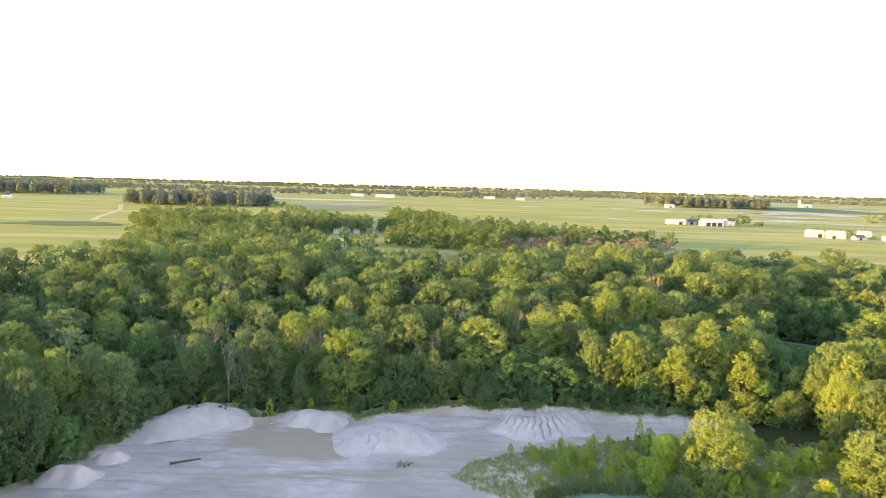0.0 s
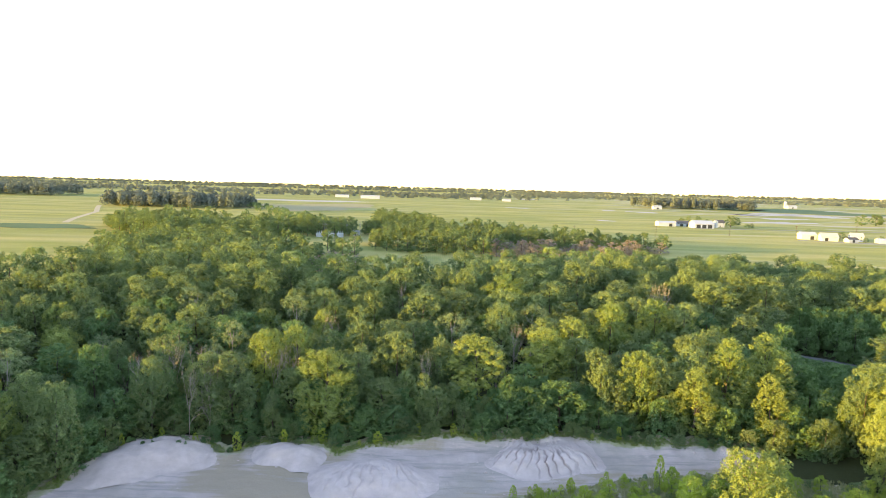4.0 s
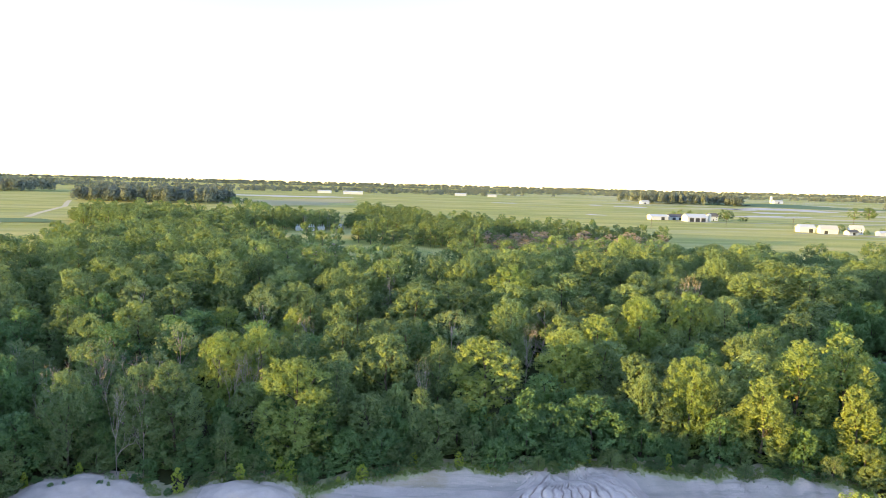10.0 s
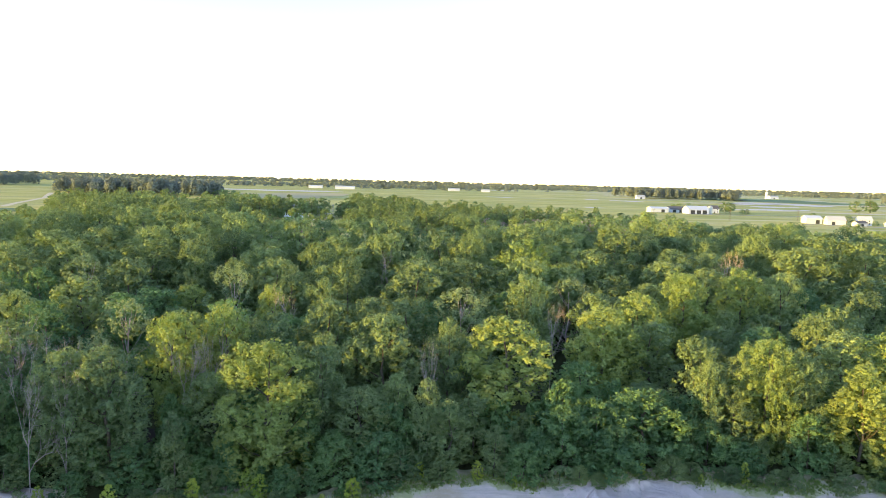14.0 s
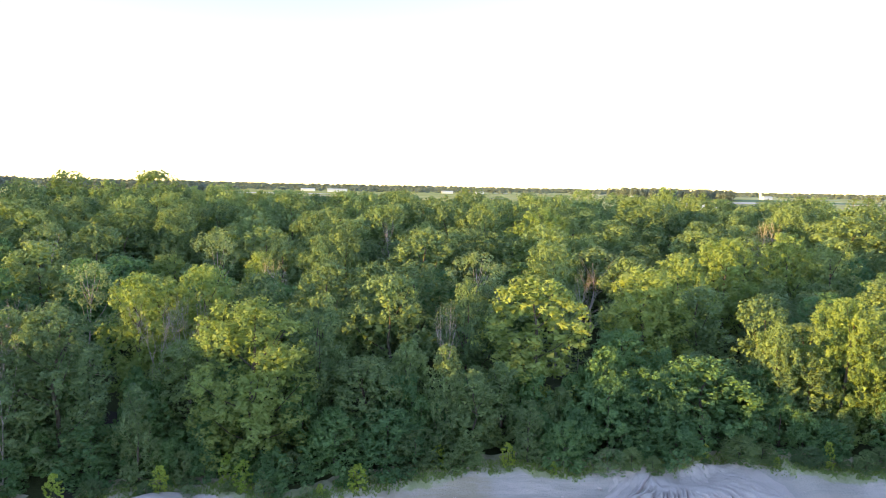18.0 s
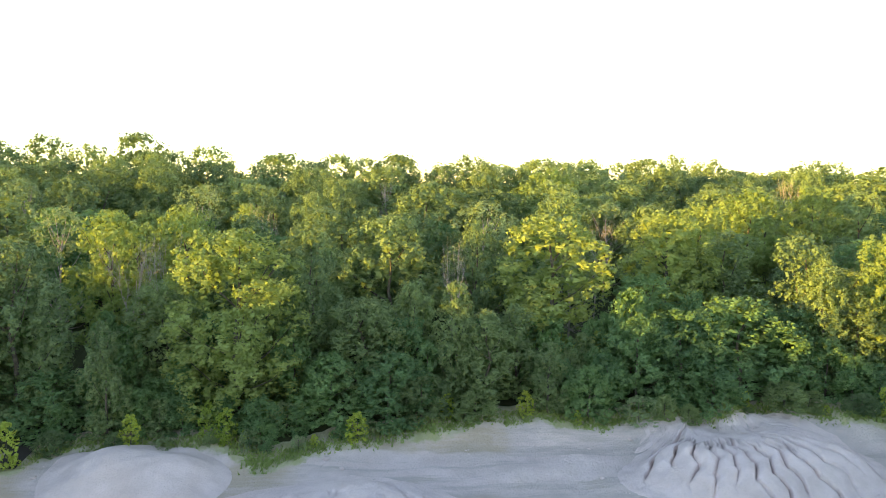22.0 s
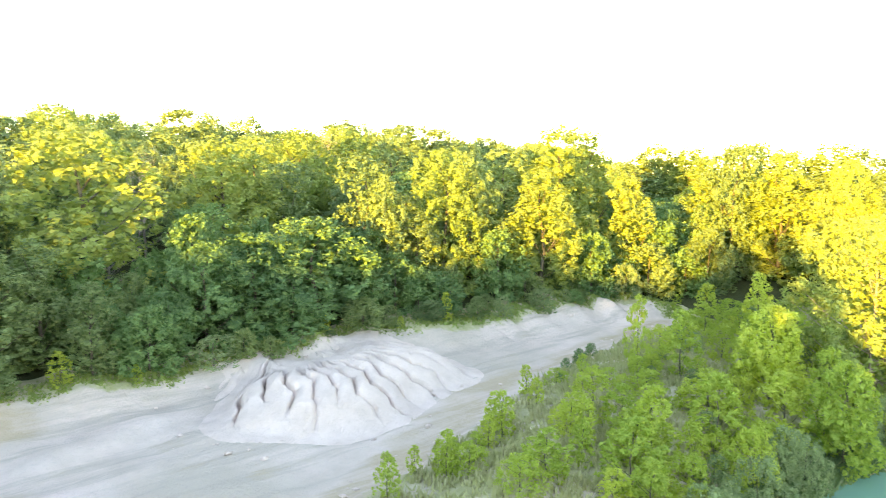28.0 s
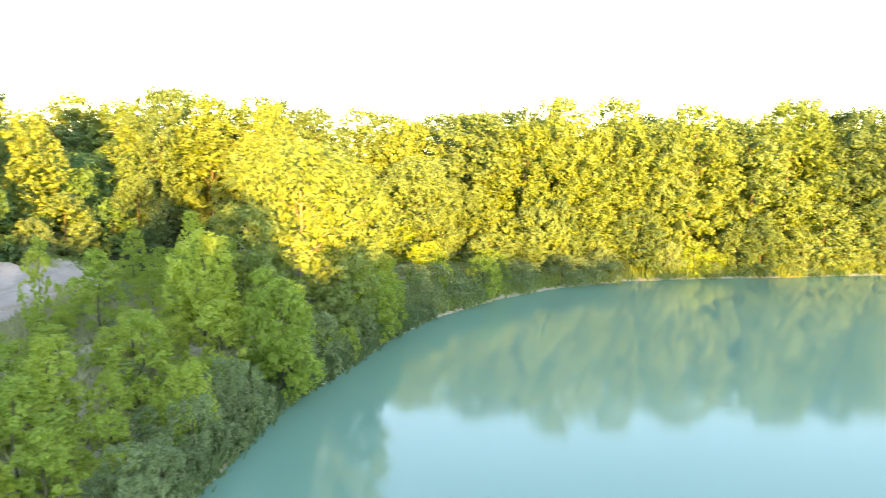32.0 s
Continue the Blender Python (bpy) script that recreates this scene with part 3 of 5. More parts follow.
def plant_joined(where, kinds, x, y, top, wide, rng, ground=None):
    """The same, but its leaves and stem go into one mesh of many trees."""
    src = kinds[int(rng.integers(len(kinds)))]
    z = at_ground(x, y) if ground is None else ground
    turn = float(rng.random() * 6.283)
    c, s = math.cos(turn), math.sin(turn)
    k, h = wide / src["wide"], (top - z) / src["tall"]
    for o in src.children:
        n = len(o.data.vertices)
        v = np.empty(n * 3, np.float32)
        o.data.vertices.foreach_get("co", v)
        v = v.reshape(-1, 3)
        w = np.stack([x + k * (v[:, 0] * c - v[:, 1] * s), y + k * (v[:, 0] * s + v[:, 1] * c), z - 0.05 + h * v[:, 2]], -1)
        f = np.empty(len(o.data.loops), np.int32)
        o.data.loops.foreach_get("vertex_index", f)
        JOINED.setdefault((where, o.data.materials[0].name), []).append((w, f.reshape(-1, 3 if o.name.startswith("crown") else 4)))
    SPOTS.append((x, y, wide / 2))


def finish_joined(where, name, label):
    root = None
    for (at, mat), pieces in JOINED.items():
        if at == where:
            v, f = joined(pieces)
            ob = new(name if root is None else "stems" if "bark" in mat else "leaves", mesh_of(name, v, f, bpy.data.materials[mat]))
            if root is None:
                root = tagged(ob, label, "woods", kind="stuff")
            else:
                ob.parent = root


SOURCES = []


def kinds_of(name, variants, *args, **kw):
    made = [tree_kind(name, *args, seed, **kw) for seed in variants]
    SOURCES.extend(made)
    return made


BROAD = kinds_of("broadleaf_tree", (11, 12, 13), "broad", 17, 10, 260, 0.21, 17000, leaf_mat=LEAF, branches=16, label="tall broadleaf tree with a lobed green crown at the wood's edge")
BROAD_Y = kinds_of("broadleaf_tree", (14, 15, 27), "broad", 17, 10, 260, 0.21, 17000, leaf_mat=LEAF_YELLOW, branches=16, label="tall yellow-green broadleaf tree with a sunlit top")
COLUMN = kinds_of("poplar_tree", (21, 22, 23), "column", 16, 6.5, 170, 0.21, 9000, leaf_mat=LEAF_YELLOW, branches=12, thick=0.16, label="slender yellow-green poplar with a leafy narrow crown")
COLUMN_G = kinds_of("poplar_tree", (24, 25), "column", 16, 6.5, 170, 0.21, 9000, leaf_mat=LEAF, branches=12, thick=0.16, label="slender green poplar leafy down to the sand's edge")
BROAD_M = kinds_of("broadleaf_tree", (16, 17, 18), "broad", 17, 10, 250, 0.225, 13000, leaf_mat=LEAF, branches=12, label="tall broadleaf tree leafy down to the bank")
BROAD_MY = kinds_of("broadleaf_tree", (19, 20, 28), "broad", 17, 10, 250, 0.225, 13000, leaf_mat=LEAF_YELLOW, branches=12, label="tall sunlit yellow-green broadleaf tree on the bank")
BUSHY = kinds_of("young_tree", (31, 32, 33), "bush", 9, 7, 140, 0.20, 7000, leaf_mat=LEAF_DEEP, branches=8, thick=0.12, label="dense deep-green young tree leafy down to the ground")
BUSHY_G = kinds_of("young_tree", (34, 35), "bush", 9, 7, 140, 0.20, 7000, leaf_mat=LEAF, branches=8, thick=0.12, label="dense green young tree leafy down to the ground")
BUSHY_M = kinds_of("young_tree", (36, 37, 38), "bush", 9, 7, 110, 0.27, 3600, leaf_mat=LEAF_DEEP, branches=5, thick=0.12, label="dense deep-green young tree in the wood's leafy skirt")
SHRUB = kinds_of("shrub", (41, 42, 43), "bush", 3.5, 4, 80, 0.13, 3400, leaf_mat=LEAF_FRESH, branches=6, thick=0.05, label="green leafy shrub on rough grass", core=False)
SHRUB_G = kinds_of("shrub", (39, 40), "bush", 3.5, 4, 80, 0.13, 3400, leaf_mat=LEAF_PALE, branches=6, thick=0.05, label="dull green leafy shrub on rough grass", core=False)
SHRUB_Y = kinds_of("shrub", (44, 45), "bush", 3.5, 4, 80, 0.13, 3400, leaf_mat=LEAF_YELLOW, branches=6, thick=0.05, label="bright yellow-green shrub on rough grass", core=False)
SAPLING = kinds_of("sapling", (48, 49, 50), "column", 4.5, 2.4, 80, 0.13, 2900, leaf_mat=LEAF_FRESH, branches=8, thick=0.04, label="slender fresh-green sapling on rough grass", core=False)
WILLOW = kinds_of("willow_shrub", (46, 47), "bush", 3.5, 5, 90, 0.13, 3600, leaf_mat=LEAF_PALE, branches=6, thick=0.05, label="grey-green willow shrub hanging over the water's edge", core=False)
MID_O = kinds_of("forest_tree", (59, 60), "wood", 18, 10, 160, 0.29, 6500, leaf_mat=LEAF_OLIVE, branches=9, label="olive-green broadleaf forest tree in a dense wood")
MID_D = kinds_of("forest_tree", (65, 66), "wood", 18, 10, 160, 0.29, 6500, leaf_mat=LEAF_DEEP, branches=7, label="deep-green broadleaf forest tree in a dense wood")
MID = kinds_of("forest_tree", (51, 52, 53), "wood", 18, 10, 160, 0.29, 6500, leaf_mat=LEAF, branches=7, label="green broadleaf forest tree in a dense wood")
MID_Y = kinds_of("forest_tree", (55, 56), "wood", 18, 10, 160, 0.29, 6500, leaf_mat=LEAF_YELLOW, branches=7, label="yellow-green broadleaf forest tree in a dense wood")
PALE = kinds_of("thin_tree", (57, 58), "airy", 18, 10, 110, 0.24, 4200, leaf_mat=LEAF_PALE, bark=BARK_PALE, branches=26, thick=0.13, label="thin pale grey-green tree with bare twigs showing", core=False)
BACK = kinds_of("tall_forest_tree", (61, 62), "round", 23, 12, 110, 0.35, 5600, leaf_mat=LEAF, branches=0, label="tall round-crowned broadleaf forest tree")
BACK += kinds_of("tall_forest_tree", (63, 64), "round", 23, 12, 110, 0.35, 5600, leaf_mat=LEAF_OLIVE, branches=0, label="tall round-crowned broadleaf forest tree")
FAR = kinds_of("field_tree", (71, 72, 73), "round", 18, 11, 34, 0.8, 640, leaf_mat=LEAF_OLIVE, branches=0, label="distant round-crowned green tree")
FAR += kinds_of("field_tree", (75, 76), "round", 18, 11, 40, 0.8, 640, leaf_mat=LEAF, branches=0, label="distant round-crowned green tree")
FAR_B = kinds_of("field_tree", (74, 77), "broad", 12, 7, 40, 0.6, 480, leaf_mat=LEAF_BROWN, branches=0, label="distant pinkish-brown half-bare tree")


def bare_kind(seed):
    """A dead tree: a pale stem that forks into ever thinner limbs."""
    rng = np.random.default_rng(seed)
    pieces = []

    def grow(a, way, length, thick, depth):
        mid = a + way * length * 0.5 + rng.normal(size=3) * length * 0.04
        end = a + way * length + rng.normal(size=3) * length * 0.07
        pieces.append(tube([a, mid, end], [thick, thick * 0.8, thick * 0.55], 5 if depth < 2 else 3))
        if depth < 5:
            for _ in range(3 if depth else 4):
                w = way + rng.normal(size=3) * 0.42 + np.array([0, 0, 0.18])
                grow(end if rng.random() < 0.6 else mid, w / np.linalg.norm(w), length * (0.55 + 0.2 * rng.random()), thick * 0.58, depth + 1)

    grow(np.zeros(3), np.array([0, 0, 1.0]), 7.0, 0.19, 0)
    v, f = joined(pieces)
    root = new("dead_tree")
    trunk = new("trunk", mesh_of("trunk", v, f, BARK_PALE))
    trunk.parent = root
    tagged(root, "leafless dead tree with pale grey forked limbs", "tree")
    root["tall"], root["wide"] = float(v[:, 2].max()), float(np.ptp(v[:, 0]))
    SOURCES.append(root)
    return root


DEAD = [bare_kind(81), bare_kind(82)]

rng = np.random.default_rng(5)
EDGE = "trees at the wood's edge"
WOOD = "trees of the wood"

# x, y, height of the top, width, kind of tree
SECOND_ROW = [
    (-20.2, 152.7, 14.3, 11.1, "b"), (-34.9, 163.8, 15.3, 8.1, "b"), (-28.3, 167.5, 15.7, 7.8, "b"), (-21.8, 168.0, 15.7, 7.7, "a"),
    (10.3, 163.3, 15.3, 12.3, "b"), (2.3, 165.7, 15.5, 6.2, "a"), (-6.8, 168.2, 15.7, 10.2, "a"), (-14.5, 158.3, 14.9, 7.0, "r"),
    (25.7, 171.6, 15.9, 10.9, "b"), (34.1, 181.2, 16.6, 10.0, "b"), (45.8, 191.4, 18.2, 10.5, "b"), (35.2, 159.2, 14.9, 6.7, "r"),
    (-38.3, 151.7, 14.3, 9.3, "a"), (-54.2, 161.6, 15.1, 9.0, "r"), (-44.6, 174.3, 16.1, 9.6, "p"), (42.6, 156.0, 14.6, 8.0, "b"),
]
MID_WOOD = [
    (-33.8, 195.4, 18.8, 9.8, "p"), (-17.8, 187.7, 17.6, 6.0, "r"), (-9.8, 176.6, 16.2, 6.9, "r"), (-15.2, 176.2, 16.2, 9.2, "r"),
    (-1.3, 199.5, 19.4, 12.0, "r"), (5.8, 184.1, 17.1, 10.8, "p"), (21.6, 218.9, 22.4, 12.0, "b"), (18.3, 191.6, 18.2, 9.4, "r"),
    (27.6, 182.3, 16.8, 8.9, "a"), (58.6, 195.8, 18.8, 9.4, "b"), (66.7, 196.2, 18.9, 9.1, "r"), (94.0, 227.4, 23.8, 13.8, "r"),
    (85.7, 241.6, 25.3, 12.8, "r"), (82.3, 216.4, 22.0, 14.1, "r"), (100.8, 222.7, 23.0, 12.3, "r"), (10.6, 222.9, 23.1, 7.7, "r"),
]
BACK_WOOD = [
    (11.6, 252.4, 25.7, 12.9, "r"), (-21.3, 212.9, 21.5, 7.8, "r"), (-14.4, 200.7, 19.6, 7.7, "r"), (-45.3, 210.9, 21.2, 9.2, "r"),
    (-53.1, 197.8, 19.2, 10.4, "r"), (-56.7, 186.9, 17.5, 10.8, "r"), (-74.8, 202.1, 19.8, 11.3, "r"), (-74.7, 218.1, 22.3, 13.6, "r"),
    (-67.6, 221.1, 22.8, 10.9, "r"), (-6.3, 236.0, 25.0, 13.1, "r"), (-27.8, 233.3, 24.7, 13.1, "r"), (46.5, 234.6, 24.9, 12.9, "r"),
    (66.9, 251.3, 25.6, 12.9, "r"), (64.8, 175.9, 16.2, 8.5, "r"),
]
BARE = [
    (-22.9, 185.7, 17.3, 5.5, "d"), (20.2, 182.0, 16.7, 5.4, "d"), (66.6, 217.4, 22.2, 8.2, "d"), (-45.2, 147.8, 14.2, 4.6, "d"),
    (-41.5, 148.1, 14.1, 3.8, "d"), (-0.8, 159.1, 14.9, 3.1, "d"), (-7.1, 214.1, 21.7, 4.8, "d"),
]
LEFT_BANK = [
    (-94.2, 151.9, 12.3, 10.3, "b"), (-80.2, 129.1, 11.7, 8.8, "b"), (-73.1, 131.5, 11.8, 8.7, "b"), (-69.8, 137.9, 11.9, 7.7, "a"),
    (-62.3, 132.7, 11.8, 7.3, "a"), (-52.6, 148.7, 12.2, 7.2, "a"), (-66.9, 156.4, 12.6, 7.7, "r"), (-43.3, 152.2, 12.3, 7.9, "a"),
    (-90.4, 165.6, 13.5, 13.9, "r"), (-82.3, 152.9, 12.4, 8.6, "p"), (-82.8, 134.7, 5.0, 10.6, "a"), (-73.8, 125.0, 5.0, 9.8, "r"),
    (-67.4, 130.6, 5.0, 9.9, "a"), (-61.9, 136.5, 5.0, 8.8, "r"), (-65.7, 119.5, 5.0, 6.9, "r"),
]
FRONT_ROW = [
    (-34.3, 150.0, 3.9, 6.2, "s"), (-29.7, 148.5, 8.0, 3.6, "c"), (-9.4, 155.0, 8.9, 8.0, "a"), (-12.0, 151.0, 4.8, 5.7, "s"),
    (-6.9, 151.0, 4.8, 6.6, "s"), (-0.9, 153.0, 10.7, 4.1, "c"), (1.7, 152.0, 8.4, 5.0, "c"), (4.9, 155.0, 8.4, 4.8, "c"),
    (7.1, 151.0, 5.7, 3.1, "c"), (10.6, 150.5, 3.8, 3.9, "s"), (15.8, 153.0, 7.5, 6.2, "s"), (20.3, 154.0, 8.1, 7.5, "s"),
    (26.6, 155.0, 9.0, 10.2, "s"), (22.4, 151.5, 5.5, 6.4, "s"), (35.1, 156.0, 12.7, 4.6, "c"), (38.0, 155.0, 9.6, 5.5, "c"),
]
FRONT_LOW = [
    (32.8, 157.0, 7.6, 6.1, "s"), (14.8, 149.5, 1.2, 3.7, "s"), (19.2, 149.3, 0.5, 2.0, "s"), (-19.1, 149.0, 0.0, 4.3, "s"),
    (24.8, 149.8, 0.0, 4.8, "s"), (28.5, 150.3, 2.3, 5.0, "s"), (34.3, 149.3, 0.6, 4.3, "s"), (-15.5, 150.0, 0.8, 3.3, "s"),
    (-24.8, 147.0, -1.0, 3.8, "s"), (-4.1, 150.8, 2.9, 4.3, "s"), (0.6, 150.5, 2.0, 4.3, "s"),
]
COTTONWOODS = [
    (46.3, 156.0, 13.3, 4.3, "c"), (54.1, 158.0, 15.4, 5.3, "c"), (60.7, 156.0, 17.7, 5.5, "c"), (70.6, 160.0, 18.0, 6.0, "c"),
    (52.4, 151.0, 12.7, 4.3, "c"), (66.7, 150.0, 12.0, 3.9, "c"), (106.5, 174.0, 15.4, 7.6, "c"), (119.0, 172.7, 16.2, 8.2, "c"),
    (88.8, 151.0, 14.3, 5.6, "c"), (89.4, 147.0, 9.6, 5.1, "c"), (92.1, 147.0, 16.2, 6.5, "c"), (87.2, 141.0, 8.3, 4.9, "c"),
    (94.9, 142.0, 15.0, 6.6, "c"), (97.7, 138.0, 15.9, 7.1, "c"), (97.1, 134.0, 15.2, 6.1, "c"),
]
RIGHT_LOW = [
    (31.2, 151.0, 1.2, 3.0, "s"), (35.2, 149.5, 1.4, 2.8, "s"), (43.0, 150.0, 1.0, 3.4, "s"), (48.8, 150.0, 2.7, 3.6, "s"),
    (54.8, 150.0, 2.5, 3.2, "s"), (66.5, 150.0, 3.9, 4.6, "s"), (74.3, 149.0, 3.4, 6.8, "s"), (60.2, 149.0, 0.5, 4.0, "s"),
    (28.5, 150.5, 2.1, 3.4, "s"), (86.9, 147.0, 1.1, 6.7, "s"), (91.1, 145.0, 0.2, 6.0, "s"),
]
LAKE_HEAD = [
    (109.7, 172.8, 17.4, 8.0, "c"), (112.4, 167.1, 16.6, 8.0, "c"),
    (82.0, 144.4, 15.7, 5.8, "c"), (84.0, 139.1, 14.9, 5.8, "c"), (84.0, 120.6, 13.3, 6.1, "c"), (84.0, 115.3, 12.0, 4.7, "c"),
    (72.0, 112.4, 7.9, 5.1, "a"), (88.0, 108.9, 12.9, 5.6, "c"), (92.0, 105.6, 13.4, 6.6, "c"), (80.0, 124.9, 13.0, 5.2, "c"),
    (76.0, 128.8, 13.4, 4.4, "c"), (76.0, 109.3, 5.5, 3.6, "a"),
]
EAST_SHORE = [
    (82.0, 101.5, 11.6, 6.5, "b"), (84.0, 97.7, 14.6, 7.3, "b"), (86.0, 91.1, 14.7, 7.6, "b"), (85.0, 86.1, 12.8, 6.2, "a"),
    (86.0, 82.1, 13.8, 7.7, "b"), (88.0, 74.5, 13.3, 8.1, "a"), (90.0, 70.0, 14.7, 7.6, "b"), (92.0, 66.7, 16.0, 5.5, "c"),
    (90.0, 62.4, 14.7, 7.9, "a"), (92.0, 56.3, 14.8, 8.2, "a"), (92.0, 76.5, 12.4, 6.1, "a"), (82.0, 93.9, 7.3, 7.2, "b"),
]


def pick(kind, y):
    if kind == "d":
        return DEAD
    if kind == "p":
        return PALE
    near = y < 158
    if kind in "mn":
        return BROAD_M if kind == "m" else BROAD_MY
    if kind == "b":
        return BROAD_Y if near else MID_Y
    if kind == "a":
        return BROAD if near else MID
    if kind == "r":
        return BUSHY if near else (MID if y < 200 else BACK)
    if kind == "c":
        return COLUMN
    return BUSHY


for table in (SECOND_ROW, MID_WOOD, BACK_WOOD, BARE, LEFT_BANK, FRONT_ROW, FRONT_LOW, COTTONWOODS, RIGHT_LOW, LAKE_HEAD, EAST_SHORE):
    for x, y, top, wide, kind in table:
        group = EDGE if y < 158 else WOOD
        if kind == "b" and y < 200:
            top += 0.8
        if table is COTTONWOODS or table is LAKE_HEAD:
            top, wide = top + 0.8, wide * 1.45
        if table is LEFT_BANK or table is EAST_SHORE:
            kind = {"a": "m", "b": "n"}.get(kind, kind)
        if table is COTTONWOODS:
            wide *= 1.15
        if kind == "s":
            wide = min(wide, 1.2 * (top - at_ground(x, y)) + 0.5)
        if table is LEFT_BANK and top > 8:
            top += 1.6
        kinds = COLUMN_G if kind == "c" and table is FRONT_ROW and x < 40 else [BROAD_MY, BROAD_M, COLUMN_G, BROAD_M, COLUMN_G][int(rng.integers(5))] if table in (COTTONWOODS, LAKE_HEAD) and kind == "c" and rng.random() < 0.45 else pick(kind, 100 if table is EAST_SHORE or table is LAKE_HEAD else y)
        if kind == "s" and top - at_ground(x, y) < 4.5:
            kinds = BUSHY_G if rng.random() < 0.6 else SHRUB_G
        plant(kinds, x, y, top, wide * (1.4 if table is EAST_SHORE else 1.12), rng, group=group)


for x, y, top, wide in ((-58, 156, 12.5, 5), (-52, 159, 13, 6), (-47, 161, 13.5, 5), (-43.5, 158, 12, 5), (-32, 160, 12.5, 5), (-29, 163, 13, 5), (-55, 165, 14, 6)):
    plant(DEAD, x, y, top + 2, wide * 1.3, rng, group=WOOD)


# the spit between sand and lake
SYCAMORE = kinds_of("sycamore_tree", (91,), "broad", 13, 11, 260, 0.21, 17000, leaf_mat=LEAF_YELLOW, bark=BARK_PALE, branches=60, thick=0.13, label="airy sunlit yellow-green tree with pale forked limbs")
SMALL = kinds_of("young_tree", (92, 93, 94), "bush", 6, 4, 120, 0.15, 4600, leaf_mat=LEAF_FRESH, branches=6, thick=0.06, label="fresh-green young tree on the spit's rough grass")
# x, y, height of the top, width: slender saplings, round young trees, low shrubs, willows by the water
SLENDER = [(39.8, 127.0, 3.0, 3.0), (38.8, 129.9, 3.8, 2.0), (46.7, 127.4, 0.9, 2.2), (38.4, 116.7, 2.4, 2.6), (29.6, 127.1, 0.7, 2.7), (26.9, 121.2, 1.4, 2.8), (20.0, 122.7, 0.3, 2.5),
           (23.7, 129.2, -0.1, 1.6), (20.8, 119.3, -0.8, 1.8), (19.8, 127.4, -1.1, 1.2), (30.9, 133.8, -0.8, 1.2), (33.5, 125.6, 0.1, 2.6), (21.8, 118.0, -0.2, 2.2), (52.5, 132.0, 1.3, 2.6),
           (25.2, 125.3, 0.4, 1.9), (35.6, 127.8, 0.2, 1.8), (28.3, 124.0, 0.6, 2.2), (44.0, 124.6, 0.8, 2.2)]
ROUND = [(22.8, 119.7, 1.0, 3.4), (31.7, 120.0, 1.4, 3.5), (40.6, 121.0, 4.1, 4.6), (36.5, 118.3, 0.9, 3.6), (26.5, 121.8, 0.0, 3.8), (37.2, 115.2, 2.0, 4.0), (35.3, 122.4, 0.5, 3.7), (45.3, 123.1, 2.9, 4.2),
         (54.0, 121.5, 1.6, 4.5), (60.5, 119.0, 2.2, 5.0), (67.0, 121.0, 2.4, 5.5), (49.5, 112.8, 0.8, 3.8), (57.5, 113.6, 0.6, 4.4), (64.0, 110.5, 0.8, 4.4), (71.0, 114.0, 1.8, 5.5)]
LOW = [(23.6, 116.2, -1.2, 2.4), (30.3, 117.2, -0.4, 2.5), (44.2, 131.0, -1.4, 2.8), (44.5, 118.0, -0.6, 3.2), (51.0, 126.0, -0.6, 3.6), (57.5, 126.0, 0.6, 4.2), (33.0, 116.6, -1.0, 2.3)]
DROOPING = [(32.9, 115.6, -1.1, 2.4), (28.8, 116.3, -1.4, 2.4), (22.0, 114.9, -1.6, 2.2), (42.0, 114.6, -0.8, 3.2), (46.8, 113.8, -1.2, 3.4), (54.5, 111.8, -1.4, 3.2)]
for x, y, top, wide in SLENDER:
    plant(SAPLING, x, y, top + 0.2, wide, rng, group="saplings on the spit")
for x, y, top, wide in ROUND:
    plant(SAPLING if wide < 3.7 else SMALL, x, y, top + 0.2, wide * 0.95, rng, group="young trees on the spit")
for x, y, top, wide in LOW:
    plant(SHRUB if rng.random() < 0.6 else SHRUB_G, x, y, top, wide, rng, group="shrubs on the spit")
for x, y, top, wide in DROOPING:
    plant(WILLOW, x, y, top, wide, rng, group="willows along the shore")
plant(SYCAMORE, 48.6, 117.5, 9.8, 11.5, rng, group="young trees on the spit")


def canopy_top(y):
    return float(np.interp(y, [100, 152, 165, 180, 200, 235, 260], [11.5, 12.2, 13.4, 14.8, 18.2, 24.6, 25.8]))


class Scatter:
    """Keeps planted stems apart."""
    def __init__(self, cell=8.0):
        self.cell, self.rows = cell, {}
        for s in SPOTS:
            self.add(*s)

    def add(self, x, y, r):
        self.rows.setdefault((int(x // self.cell), int(y // self.cell)), []).append((x, y, r))

    def free(self, x, y, r, gap):
        i, j = int(x // self.cell), int(y // self.cell)
        for a in (i - 2, i - 1, i, i + 1, i + 2):
            for b in (j - 2, j - 1, j, j + 1, j + 2):
                for px, py, pr in self.rows.get((a, b), ()):
                    if math.hypot(px - x, py - y) < gap * (r + pr):
                        return False
        return True


def seen_side(x, y):
    """The stretch of wood that lies before the camera's line."""
    return abs(x) < 0.66 * y + 22


# open ground before the lane, with low growth only
GLADE = np.array([(76, 152), (88, 148), (106, 166), (146, 196), (128, 226), (104, 224), (80, 168)])


